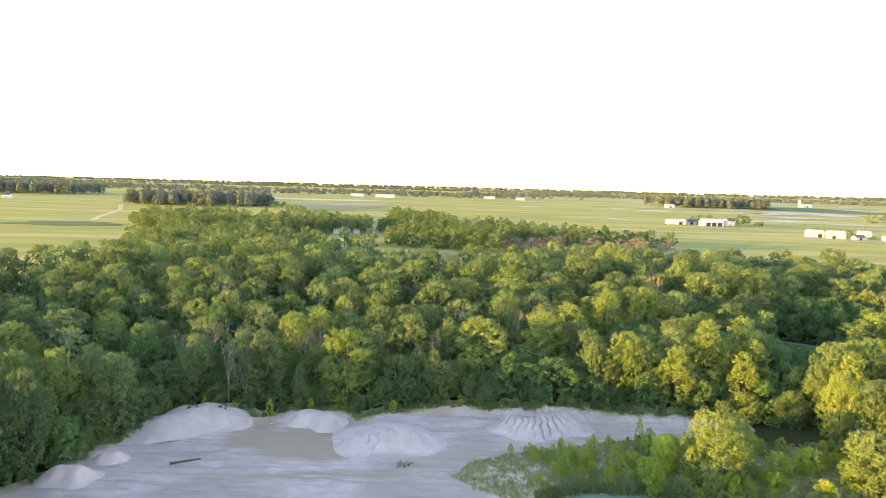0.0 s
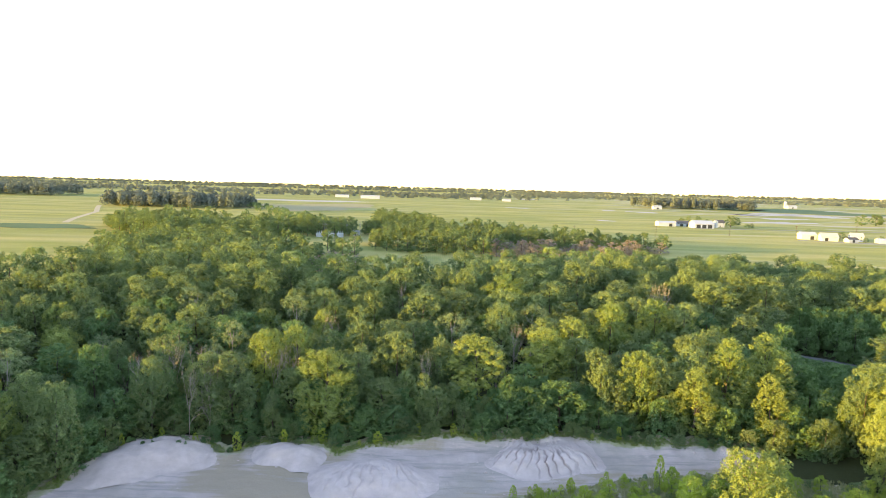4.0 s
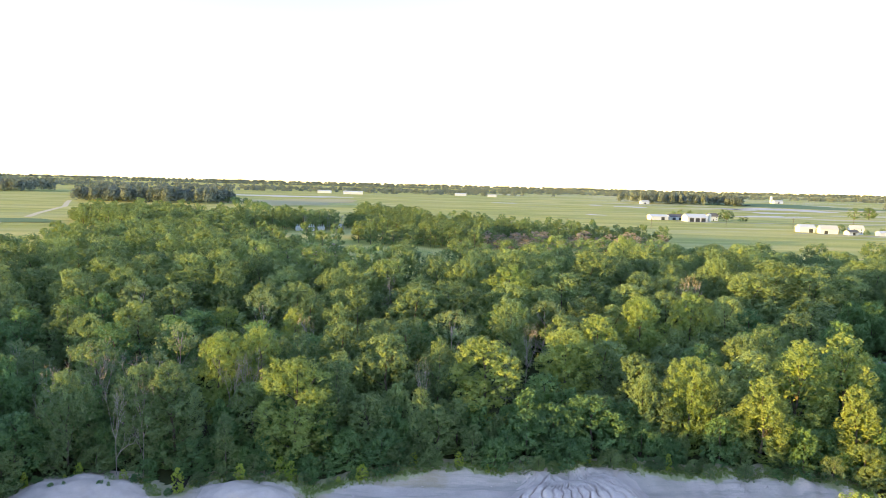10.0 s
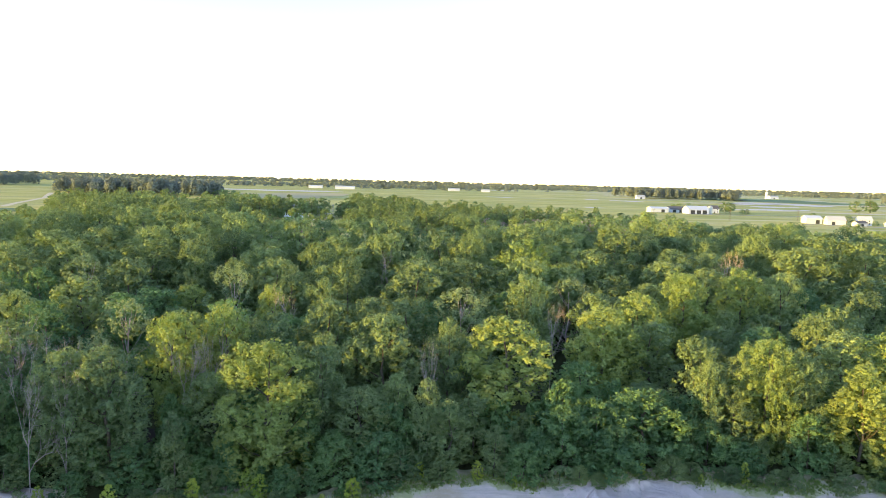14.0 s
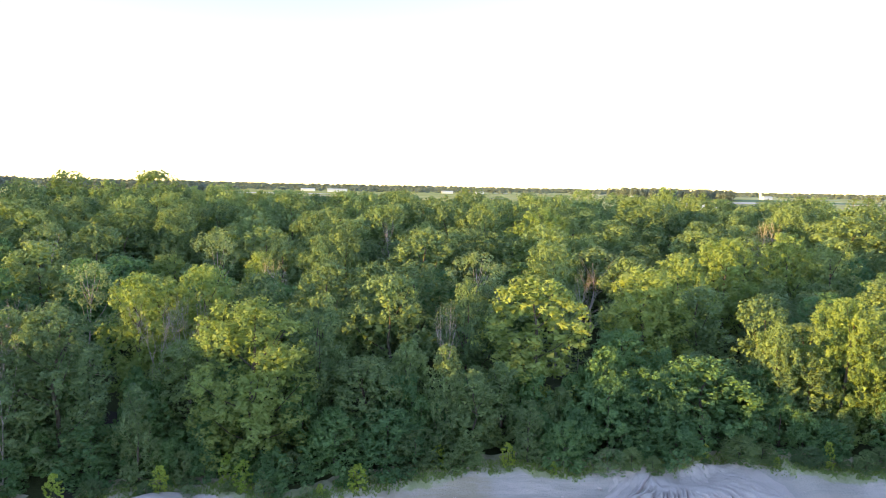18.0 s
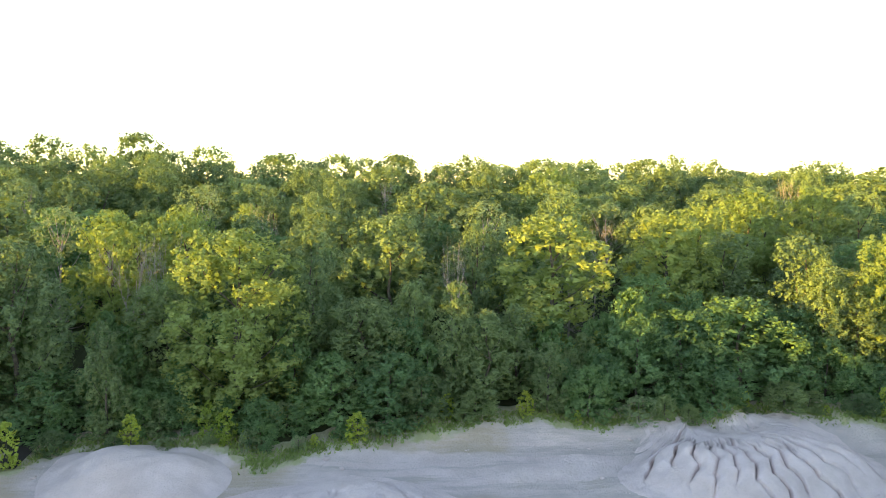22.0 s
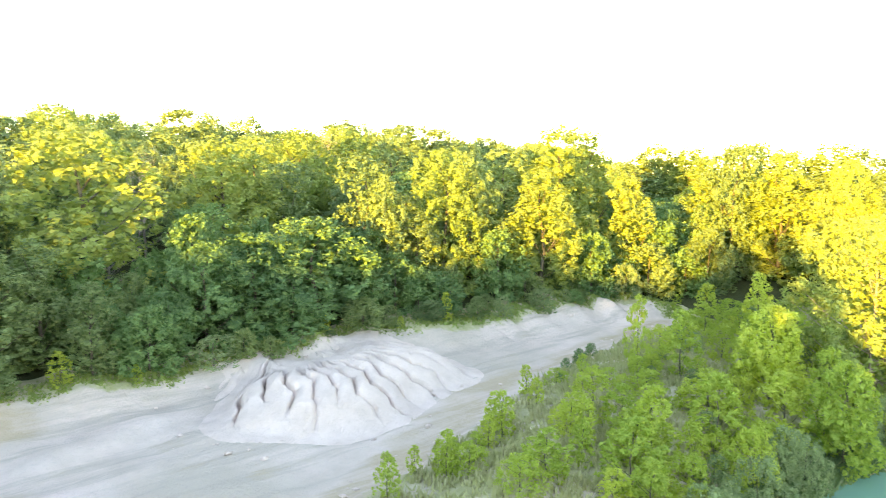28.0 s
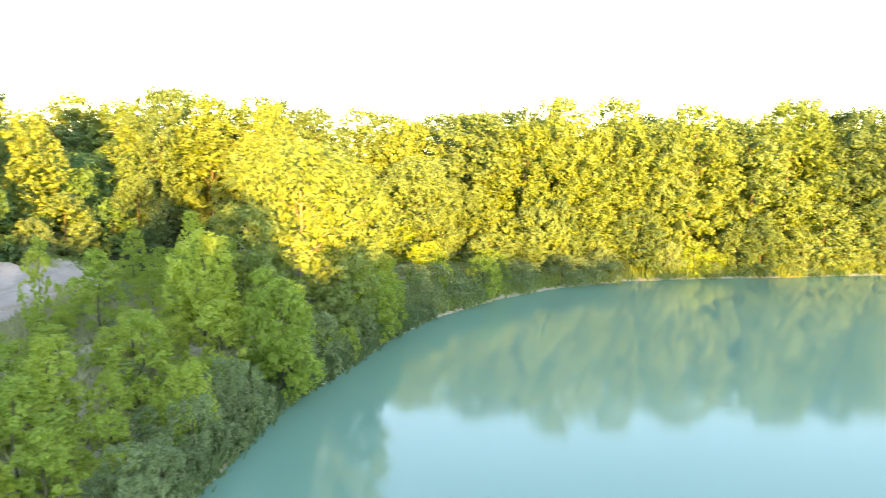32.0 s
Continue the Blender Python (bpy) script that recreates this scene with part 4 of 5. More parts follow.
def fill_wood():
    keep = Scatter()
    tries = 0
    while tries < 16000:
        tries += 1
        x, y = float(rng.uniform(-210, 210)), float(rng.uniform(66, 300))
        if not bool(in_wood(np.array([x]), np.array([y]))[0]) or not (seen_side(x, y) or x < -60 and y < 165):
            continue
        if y < 152 and -20 < x < 60 or abs(x + 36.5) < 3 and y < 168 or within(GLADE, np.array([x]), np.array([y]))[0] > 0:
            continue
        wide = float(rng.uniform(7.0, 11.5)) * (1 if y < 195 else 1.12)
        if not keep.free(x, y, wide / 2, 0.76):
            continue
        top = canopy_top(y) - 0.02 * x - (2.2 if y < 180 else 1.8) - (1.5 if x < -22 and y < 166 else 0) + float(rng.normal()) * 1.3 + (wide - 9) * 0.4
        if x > 45 and y < 178:
            top += 3.2
        # the second range is for unseen trees, their height set for their shade
        if x < -58 and y < 140:
            top = float(rng.uniform(11.5, 15)) if x > -(0.66 * y + 4) else float(rng.uniform(13.0, 14.5))
        u = rng.random()
        if y < 158:
            kinds = BUSHY if u < 0.4 else COLUMN if u < 0.6 and x > 60 else BROAD_M
        elif x < -20 and y < 168:
            kinds = DEAD if u < 0.2 else PALE if u < 0.27 else MID_D if u < 0.85 else MID
        elif y < 205:
            kinds = PALE if u < 0.09 else MID_Y if u < 0.2 else DEAD if u < 0.23 else MID_O if u < 0.42 else MID_D if u < 0.68 else MID
        else:
            kinds = MID if u < 0.12 else BACK
        if kinds is DEAD:
            wide, top = 5.0, top - 1.5
        if y > 205:
            plant_joined("back", kinds, x, y, top, wide * 1.2, rng)
        else:
            plant(kinds, x, y, top, wide * 1.04, rng, group=WOOD)
        keep.add(x, y, wide / 2)
    finish_joined("back", "back_of_wood", "continuous green canopy of tall broadleaf trees")


fill_wood()
LANE = [(98, 214), (106, 209), (114, 203), (124, 194), (140, 180)]


def fill_glade():
    """Low growth before the lane, taller away from it."""
    keep = Scatter(6.0)
    for _ in range(1400):
        x, y = float(rng.uniform(74, 148)), float(rng.uniform(146, 228))
        if within(GLADE, np.array([x]), np.array([y]))[0] < 0:
            continue
        off = y - float(np.interp(x, [p[0] for p in LANE], [p[1] for p in LANE]))
        if abs(off) < 3.5:
            continue
        tall = min(8.5, max(0.8, -0.22 * off)) if off < 0 else min(12.0, 2.5 + 0.8 * off)
        wide = max(1.6, min(7.0, tall * float(rng.uniform(0.8, 1.1))))
        if keep.free(x, y, wide / 2, 0.6):
            plant_joined("glade", BUSHY_M, x, y, at_ground(x, y) + tall, wide, rng)
            keep.add(x, y, wide / 2)
    finish_joined("glade", "glade_thicket", "low deep-green thicket on open ground before a lane")


fill_glade()


def fill_edge():
    """The leafy skirt of young trees in front of the wood."""
    keep = Scatter(4.0)
    for _ in range(2000):
        x = float(rng.uniform(-74, 100))
        y = float(np.interp(x, WOOD_FRONT[:, 0], WOOD_FRONT[:, 1]) + rng.uniform(0.2, 9))
        wide = float(rng.uniform(2.6, 5.6))
        if within(SAND_AREA, np.array([x]), np.array([y]))[0] > -0.8 or abs(x + 36) < 2.2 or not keep.free(x, y, wide * 0.42, 0.62):
            continue
        d = y - np.interp(x, WOOD_FRONT[:, 0], WOOD_FRONT[:, 1])
        tall = wide * float(rng.uniform(0.9, 1.5)) + 0.35 * d
        plant(BUSHY_M if rng.random() < 0.75 else BUSHY_G, x, y, at_ground(x, y) + tall, wide * 1.15, rng, group=EDGE)
        keep.add(x, y, wide * 0.42)


fill_edge()


def fill_west():
    """Unseen trees on the lake's west side, added to cast shade on the sand."""
    keep = Scatter()
    for _ in range(1500):
        x, y = float(rng.uniform(-110, -64)), float(rng.uniform(-10, 96))
        d = -float(within(LAKE, np.array([x]), np.array([y]))[0])
        wide = float(rng.uniform(8, 11))
        if 3 < d < 34 and keep.free(x, y, wide / 2, 0.5):
            plant_joined("west", FAR, x, y, float(np.interp(y, [40, 62, 80, 95], [9.3, 10.5, 11.5, 18.5])) + float(rng.uniform(-0.7, 0.7)), wide * 1.1, rng)
            keep.add(x, y, wide / 2)
    done = 0
    while done < 330:          # more unseen trees to the north-west, their tops set to block the low sun
        y = float(rng.uniform(104, 262))
        x = -(0.66 * y + 30) - float(rng.uniform(0, 34))
        top = float(np.interp(y, [110, 125, 140, 150, 185, 240], [16.2, 16.6, 16.6, 17.5, 20.5, 24])) + float(rng.normal()) * 0.7
        plant_joined("west", FAR, x, y, top, float(rng.uniform(10, 13)), rng)
        done += 1
    finish_joined("west", "west_bank_wood", "unseen green broadleaf wood west of the lake, added for its shade")


fill_west()


def fill_east():
    """Trees behind the shore of the lake's far side."""
    keep = Scatter()
    tries = 0
    while tries < 1500:
        tries += 1
        x, y = float(rng.uniform(74, 150)), float(rng.uniform(30, 140))
        d = -float(within(LAKE, np.array([x]), np.array([y]))[0])
        if d < 1.2 or d > 30 or within(SPIT, np.array([x]), np.array([y]))[0] > -2:
            continue
        wide = float(rng.uniform(6.0, 9.5)) if d > 5 else float(rng.uniform(3, 6))
        if not keep.free(x, y, wide / 2, 0.55):
            continue
        top = float(rng.uniform(11.5, 14.5)) if d > 6 else float(rng.uniform(1, 7))
        kinds = (BROAD_MY if rng.random() < 0.65 else BROAD_M) if 5 < d < 13 else BUSHY_G if d <= 5 else MID
        plant(kinds, x, y, top, wide * 1.4, rng, group="trees on the far shore")
        keep.add(x, y, wide / 2)


fill_east()


# undergrowth along the sand, the spit and the shore
def fill_shrubs(number, poly_test, size, kinds, group, gap=0.55, area=(-70, 90, 95, 155)):
    keep = Scatter(4.0)
    done = tries = 0
    while done < number and tries < number * 40:
        tries += 1
        x, y = float(rng.uniform(area[0], area[1])), float(rng.uniform(area[2], area[3]))
        if not poly_test(x, y):
            continue
        wide = float(rng.uniform(*size)) * (1.0 if x < 52 else 1.5)
        if not keep.free(x, y, wide / 2, gap):
            continue
        ks = kinds[int(rng.integers(len(kinds)))]
        if area[0] == 15:      # the sand's side of the spit stays low and open
            open_side = y - (0.24 * x + 119.5)
            if open_side > 2.5 and x < 60:
                if rng.random() < 0.6:
                    continue
                wide = min(wide, 1.9)
                ks = SAPLING if rng.random() < 0.6 else SHRUB
        plant(ks, x, y, at_ground(x, y) + min(wide, 2.9 if area[0] == 15 and x < 50 else 9) * float(rng.uniform(0.6, 1.1)) * (1.4 if ks is SAPLING else 1), wide * (0.7 if ks is SAPLING else 1), rng, group=group)
        keep.add(x, y, wide / 2)
        done += 1


def on_spit(x, y):
    return within(SPIT, np.array([x]), np.array([y]))[0] > 0.8 and x > 17 and within(LAKE, np.array([x]), np.array([y]))[0] < -2.5


def by_shore(x, y):
    d = within(LAKE, np.array([x]), np.array([y]))[0]
    return -3.2 < d < -0.3 and x > 22


def by_sand(x, y):
    d = within(SAND_AREA, np.array([x]), np.array([y]))[0]
    return -3.0 < d < -0.5 and y > 140 and x > -58


fill_shrubs(60, by_shore, (1.2, 2.7), (SHRUB, WILLOW, SHRUB_G), "shrubs along the shore", 0.45, (20, 60, 108, 119))
fill_shrubs(45, by_shore, (1.2, 2.7), (SHRUB, WILLOW, SHRUB_G), "shrubs along the shore", 0.5, (58, 92, 50, 112))
fill_shrubs(110, on_spit, (1.0, 2.6), (SHRUB, SHRUB_G, SAPLING, SHRUB), "shrubs on the spit", 0.5, (15, 82, 108, 138))
fill_shrubs(50, by_sand, (1.0, 2.8), (SHRUB_G, SAPLING, BUSHY_G, BUSHY_M), "shrubs along the sand", 0.6, (-60, 66, 138, 153))


for x, y, top, wide in ((74.5, 101.5, 0.5, 5), (77, 98.5, 1.5, 5), (79, 95, 2, 5), (81.5, 91, 2, 5), (80, 100, 4, 6), (83, 95, 5, 7), (76, 105, 3, 6), (84, 88, 4, 6), (72, 105, 1, 5)):
    plant(SHRUB_Y if rng.random() < 0.6 else BUSHY_G, x, y, top, wide, rng, group="shrubs along the shore")


for x, y, tall, wide in ((-40.5, 147, 3.2, 3.4), (-39.2, 150, 4, 3.5), (-33.2, 148.5, 3, 3), (-32.6, 151.5, 4, 3.6), (-41, 152, 4.5, 4), (-20, 149.5, 3, 3.2), (-14.5, 148.8, 2.4, 3), (-17, 147.6, 1.8, 2.6), (-24, 149.5, 3.2, 3.4), (-28, 150, 3.5, 3.6)):
    plant(BUSHY_M, x, y, at_ground(x, y) + tall, wide, rng, group=EDGE)


# ---- distant woods ----
WOOD_A = np.array([(-285, 640), (-278, 715), (-235, 735), (-180, 665), (-120, 635), (-58, 608), (-62, 585), (-110, 560), (-160, 505), (-215, 520)])
WOOD_C = np.array([(-160, 340), (-188, 420), (-150, 475), (-100, 475), (-60, 465), (-44, 440), (-38, 388), (-58, 330), (-95, 290), (-125, 300)])
WOOD_B = np.array([(-36, 470), (-14, 462), (40, 448), (112, 448), (165, 500), (172, 530), (120, 548), (95, 585), (60, 640), (20, 660), (-20, 800), (-60, 830), (-48, 700), (-62, 620), (-40, 560)])


def far_wood(poly, number, low, high, group):
    keep = Scatter(8.0)
    done = tries = 0
    lo, hi = poly.min(0), poly.max(0)
    while done < number and tries < number * 30:
        tries += 1
        x, y = float(rng.uniform(lo[0], hi[0])), float(rng.uniform(lo[1], hi[1]))
        if within(poly, np.array([x]), np.array([y]))[0] < 0 or ripple(x * 0.13, y * 0.1) < -0.35:
            continue
        wide = float(rng.uniform(8, 13))
        if not keep.free(x, y, wide / 2, 0.66):
            continue
        brown = poly is WOOD_B and x > 42 and y < 508 or poly is WOOD_C and x > -75 and y < 400 and rng.random() < 0.3
        plant_joined(group, FAR_B if brown and rng.random() < 0.8 else FAR, x, y, 3 + float(rng.uniform(low, high)) * (0.6 if brown else 1), wide, rng, 3.0)
        keep.add(x, y, wide / 2)
        done += 1
    finish_joined(group, "far_grove", "distant wood of rounded green trees before open fields")


far_wood(WOOD_A, 300, 8, 17, "trees of the second wood")
far_wood(WOOD_C, 260, 8, 16, "trees behind the wood")
far_wood(WOOD_B, 360, 7, 16, "trees of the far grove")


def wood_stuff(name, spots, leaf, per, mat, label):
    """Woods too far off to count: many clumps in one mesh."""
    r2 = np.random.default_rng(len(spots))
    spots = np.asarray(spots, float)
    v = leaf_cloud(r2, spots[:, :3], spots[:, 3], leaf, per * len(spots), None, 0.4)
    ob = new(name, mesh_of(name, v, blades(len(v) // 3), mat))
    return tagged(ob, label, "woods", kind="stuff")


def lot(x, y, wide, deep, tall, n, turn=0.0):
    c, s = math.cos(radians(turn)), math.sin(radians(turn))
    out = []
    for _ in range(n):
        a, b = rng.uniform(-0.5, 0.5) * wide, rng.uniform(-0.5, 0.5) * deep
        h = tall * rng.uniform(0.75, 1.05)
        r = rng.uniform(4.5, 7.5)
        out.append((x + a * c - b * s, y + a * s + b * c, 3 + h - r, r))
        out.append((x + a * c - b * s, y + a * s + b * c, 3 + h * 0.4, r * 1.1))
    return out


wood_stuff("woodlot", lot(-372, 1080, 195, 120, 22, 170, -4), 2.5, 95, LEAF_HAZED, "dark compact woodlot among farm fields")
wood_stuff("woodlot", lot(620, 1660, 250, 140, 25, 170), 2.5, 95, LEAF_HAZED, "dark compact woodlot behind farm buildings")
wood_stuff("woodlot", lot(-860, 1450, 260, 130, 24, 170), 2.5, 95, LEAF_HAZED, "dark compact woodlot at the fields' edge")
wood_stuff("woodlot", lot(1010, 1350, 120, 140, 24, 90), 2.5, 95, LEAF_HAZED, "dark compact woodlot at the fields' edge")
hedge = []
for k in range(120):
    t = k / 119
    x, y = -60 - 430 * t + rng.normal() * 5, 620 + 1000 * t + rng.normal() * 12
    r = rng.uniform(2.5, 5.0)
    hedge.append((x, y, 3 + r * 0.9, r))
wood_stuff("hedgerow", hedge, 2.6, 30, LEAF, "uneven hedgerow of trees between fields")
belt = []
for k in range(1500):
    y = float(rng.uniform(2000, 4700))
    x = float(rng.uniform(-0.8, 0.8)) * y
    if math.sin(x * 0.0021 + y * 0.004) + math.sin(x * 0.0007 - y * 0.0051 + 2) < -0.15:
        continue
    for _ in range(5):
        r = rng.uniform(4.5, 7.5)
        belt.append((x + rng.normal() * 110, y + rng.normal() * 14, 1 + r * 0.7, r))
wood_stuff("far_woods", belt, 5.0, 32, LEAF_HAZED, "low belts of far woods along the horizon")
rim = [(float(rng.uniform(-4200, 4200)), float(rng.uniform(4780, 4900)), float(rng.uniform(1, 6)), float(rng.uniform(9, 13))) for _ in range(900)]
wood_stuff("far_woods", rim, 9.0, 40, LEAF_HAZED, "unbroken belt of woods on the horizon")


# ---- rough grass ----
def tufts(name, number, test, area, size, label, mat=GRASS):
    """Many blades in one mesh, in loose tufts on the ground."""
    r2 = np.random.default_rng(number)
    xs, ys = r2.uniform(area[0], area[1], number * 6), r2.uniform(area[2], area[3], number * 6)
    ok = test(xs, ys)
    xs, ys = xs[ok][:number], ys[ok][:number]
    n, per = len(xs), 9
    x = np.repeat(xs, per) + r2.normal(size=n * per) * 0.22
    y = np.repeat(ys, per) + r2.normal(size=n * per) * 0.22
    z = ground_z(x, y)
    h = np.repeat(r2.uniform(size[0], size[1], n), per) * r2.uniform(0.6, 1.1, n * per)
    ang = r2.uniform(0, 6.28, n * per)
    lean = r2.normal(size=(n * per, 2)) * 0.35 * h[:, None]
    w = 0.07 + 0.05 * r2.random(n * per)
    dx, dy = np.cos(ang) * w, np.sin(ang) * w
    v = np.stack([np.stack([x - dx, y - dy, z - 0.02], -1), np.stack([x + dx, y + dy, z - 0.02], -1), np.stack([x + lean[:, 0], y + lean[:, 1], z + h], -1)], 1).reshape(-1, 3)
    return tagged(new(name, mesh_of(name, v, blades(len(v) // 3), mat)), label, "grass", kind="stuff")


def spit_grass(x, y):
    return (within(SPIT, x, y) > -0.8 - 0.8 * ripple(x * 2, y * 2)) & (within(LAKE, x, y) < -0.4)


def edge_grass(x, y):
    d = within(SAND_AREA, x, y)
    return (d < -0.5 + 0.7 * ripple(x * 2, y * 2)) & (d > -2.8) & (y > 128) & (within(SPIT, x, y) < -1.5) & ~((np.abs(x + 36) < 1.6))


tufts("rough_grass", 5000, spit_grass, (2, 84, 104, 139), (0.25, 0.7), "rough dry green and straw grass on the spit")
tufts("rough_grass", 4200, edge_grass, (-66, 70, 128, 156), (0.12, 0.36), "fresh green grass strip along the wood's edge", LEAF_YELLOW)


def shore_grass(x, y):
    d = within(LAKE, x, y)
    return (d < -0.15) & (d > -3.5) & (x > 58)


tufts("shore_grass", 4000, shore_grass, (56, 96, 40, 112), (0.5, 1.3), "tall yellow-green grass along the far shore", LEAF_YELLOW)


def spit_shore(x, y):
    d = within(LAKE, x, y)
    return (d < -0.05) & (d > -1.8)


tufts("shore_grass", 2600, spit_shore, (17, 58, 106, 119), (0.4, 1.0), "dense green grass along the spit's shore", LEAF)
for x, y, wide in ((38.4, 136.2, 0.8), (40.6, 136.6, 1.1), (43.0, 137.2, 1.0), (35.0, 134.0, 0.7)):
    plant(BUSHY, x, y, at_ground(x, y) + wide * 1.2, wide, rng, group="small dark shrubs on the sand", label="small dark conical shrub on the sand")
for x, y, wide in ((-51.5, 141.6, 1.3), (-49.9, 142.0, 0.9), (-45.5, 142.8, 1.6), (-44.2, 142.6, 0.8)):
    plant(BUSHY, x, y, at_ground(x, y) + 2.4, wide, rng, group="dark tufts on the sand bank", label="dark green tuft hanging on the sand bank")
for x, y, tall in ((14.0, 127.6, 2.4), (17.0, 129.2, 1.6), (18.2, 128.6, 1.7), (29.5, 131.6, 2.0), (24.0, 130.2, 2.6)):
    plant(SAPLING, x, y, at_ground(x, y) + tall, tall * 0.55, rng, group="saplings beside the sand")


def lumps():
    """Clods of sand slipped from the mounds and banks, in one mesh."""
    r2 = np.random.default_rng(77)
    ball = bmesh.new()
    bmesh.ops.create_icosphere(ball, subdivisions=1, radius=1)
    bv, bf = np.array([v.co[:] for v in ball.verts]), np.array([[v.index for v in f.verts] for f in ball.faces])
    ball.free()
    pieces = []
    while len(pieces) < 190:
        x, y = r2.uniform(-62, 62), r2.uniform(112, 149)
        d = within(SAND_AREA, np.array([x]), np.array([y]))[0]
        if d < 0.2 or (d > 2.5 and math.hypot((x - 19) / 11, (y - 139) / 6) > 1 and r2.random() > 0.06):
            continue
        s = 0.05 + 0.2 * r2.random() ** 3
        v = bv * (1 + 0.3 * r2.normal(size=(len(bv), 1))) * s * np.array([1.2, 1, 0.6])
        pieces.append((v + np.array([x, y, at_ground(x, y) + s * 0.2]), bf))
    v, f = joined(pieces)
    return tagged(new("sand_clods", mesh_of("sand_clods", v, f, SAND, True)), "scattered clods of pale sand below the banks", "sand", kind="stuff")


lumps()


# ---- sand piles ----
def sand_pile(x, y, wide, deep, tall, seed, rills=0.0, step=0.3, label="smooth heap of pale quarry sand", turn=0.0, crest=0.3):
    """A heap with sloping sides, and rills washed into them."""
    r2 = np.random.default_rng(seed)
    n, m = int(wide / step) + 1, int(deep / step) + 1
    u, v = np.meshgrid(np.linspace(-1, 1, n), np.linspace(-1, 1, m))
    ang = np.arctan2(v, u)
    rad = np.hypot(np.sign(u) * np.maximum(np.abs(u) - crest, 0) / (1 - crest) + 0.12 * np.sin(3 * u + seed) * (1 - np.abs(u)), v + 0.10 * np.sin(4 * u + 2 * seed))
    p = r2.random(6) * 6.28
    edge = 1 - 0.10 * np.sin(2 * ang + p[0]) - 0.08 * np.sin(3 * ang + p[1]) - 0.05 * np.sin(5 * ang + p[2])
    k = np.clip(1 - rad / (0.92 * edge), -0.4, 1)
    kk = np.clip(k, 0, 1)
    h = tall * (smooth(-0.02, 0.42, kk) * (1 - (1 - kk) ** 1.9) if rills else 0.75 * smooth(0, 0.85, kk) + 0.25 * kk)
    if rills:
        fan, run = 2.4 * np.arctan2(v - 1.25, u), np.hypot(u, v - 0.45)
        sway = 0.5 * np.sin(fan * 3 + p[3]) + 0.35 * np.sin(run * 9 + p[4] + fan * 4) + 0.2 * np.sin(run * 19 + fan * 13 + p[5]) + 0.06 * np.sin(run * 47 + fan * 29)
        trunk = np.abs(np.sin(fan * 15 + 1.5 * sway))
        twig = np.abs(np.sin(fan * 33 + 2.6 * sway + p[5]))
        one = np.clip(1 - trunk * 3.4, 0, 1) ** 0.9 * (0.65 + 0.35 * np.sin(fan * 5 + p[2]))
        two = np.clip(1 - twig * 2.4, 0, 1) * smooth(0.62, 0.42, run + 0.1 * np.sin(fan * 7 + p[0]))
        top_end = 0.2 + 0.1 * np.sin(fan * 8 + p[1]) + 0.06 * np.sin(fan * 19)
        zone = smooth(top_end, top_end + 0.12, run) * smooth(0.85, 0.4, rad + 0.14 * np.sin(fan * 11 + p[0]))
        h = h + rills * (0.25 * (trunk - 0.5) - 0.9 * one - 0.55 * two) * zone
    h = h + (0.06 * ripple(u * wide * 1.9 + seed, v * deep * 1.9) + 0.09 * np.abs(ripple(u * wide * 0.8, v * deep * 0.5 + seed))) * np.clip(k * 5, 0, 1)
    h = h - 0.35 * smooth(0.02, -0.15, k)
    c, s = math.cos(radians(turn)), math.sin(radians(turn))
    lx, ly = u * wide / 2, v * deep / 2
    gx, gy = x + lx * c - ly * s, y + lx * s + ly * c
    gz = ground_z(gx, gy) + h + 0.02
    i = (np.arange(m - 1)[:, None] * n + np.arange(n - 1)[None, :]).ravel()
    me = mesh_of("sand_mound", np.stack([gx, gy, gz], -1).reshape(-1, 3), np.stack([i, i + 1, i + n + 1, i + n], -1), SAND, True)
    return tagged(new("sand_mound", me), label, "sand mound", "sand mounds in the quarry")


sand_pile(21.8, 142.6, 23, 15.5, 2.0, 1, 1.1, 0.09, "broad sand mound deeply furrowed by rain rills")
sand_pile(-9.5, 134.0, 23, 18, 2.0, 5, 0.35, 0.16, label="wide low sand mound with shallow furrows")
sand_pile(-50.2, 139.4, 26, 16, 2.1, 8, crest=0.35, label="tall smooth bank of pale sand below the trees", turn=24)
sand_pile(-25.2, 142.2, 14, 10.5, 1.7, 9, crest=0.3, label="smooth rounded sand heap beside the trail", turn=-6)
sand_pile(-62.0, 114.0, 11, 8, 2.3, 6, label="smooth rounded heap of yellowish sand")
sand_pile(-58.5, 122.0, 7, 6, 1.4, 7, label="small pale sand heap under the bank's trees")


# ---- things on the sand ----
def fallen_log():
    root = new("fallen_log")
    bm = rod(bmesh.new(), (-47.4, 120.6, at_ground(-47.4, 120.6) + 0.2), (-42.6, 122.8, at_ground(-42.6, 122.8) + 0.16), 0.22, 0.12, 10)
    part("stem", bm, TIMBER, root)
    bm = rod(bmesh.new(), (-45.4, 121.5, at_ground(-45.4, 121.5) + 0.2), (-44.6, 121.3, at_ground(-45, 121.3) + 0.6), 0.06, 0.02, 6)
    part("branch_stub", bm, TIMBER, root)
    return tagged(root, "dark weathered fallen log lying on the sand", "log")


fallen_log()


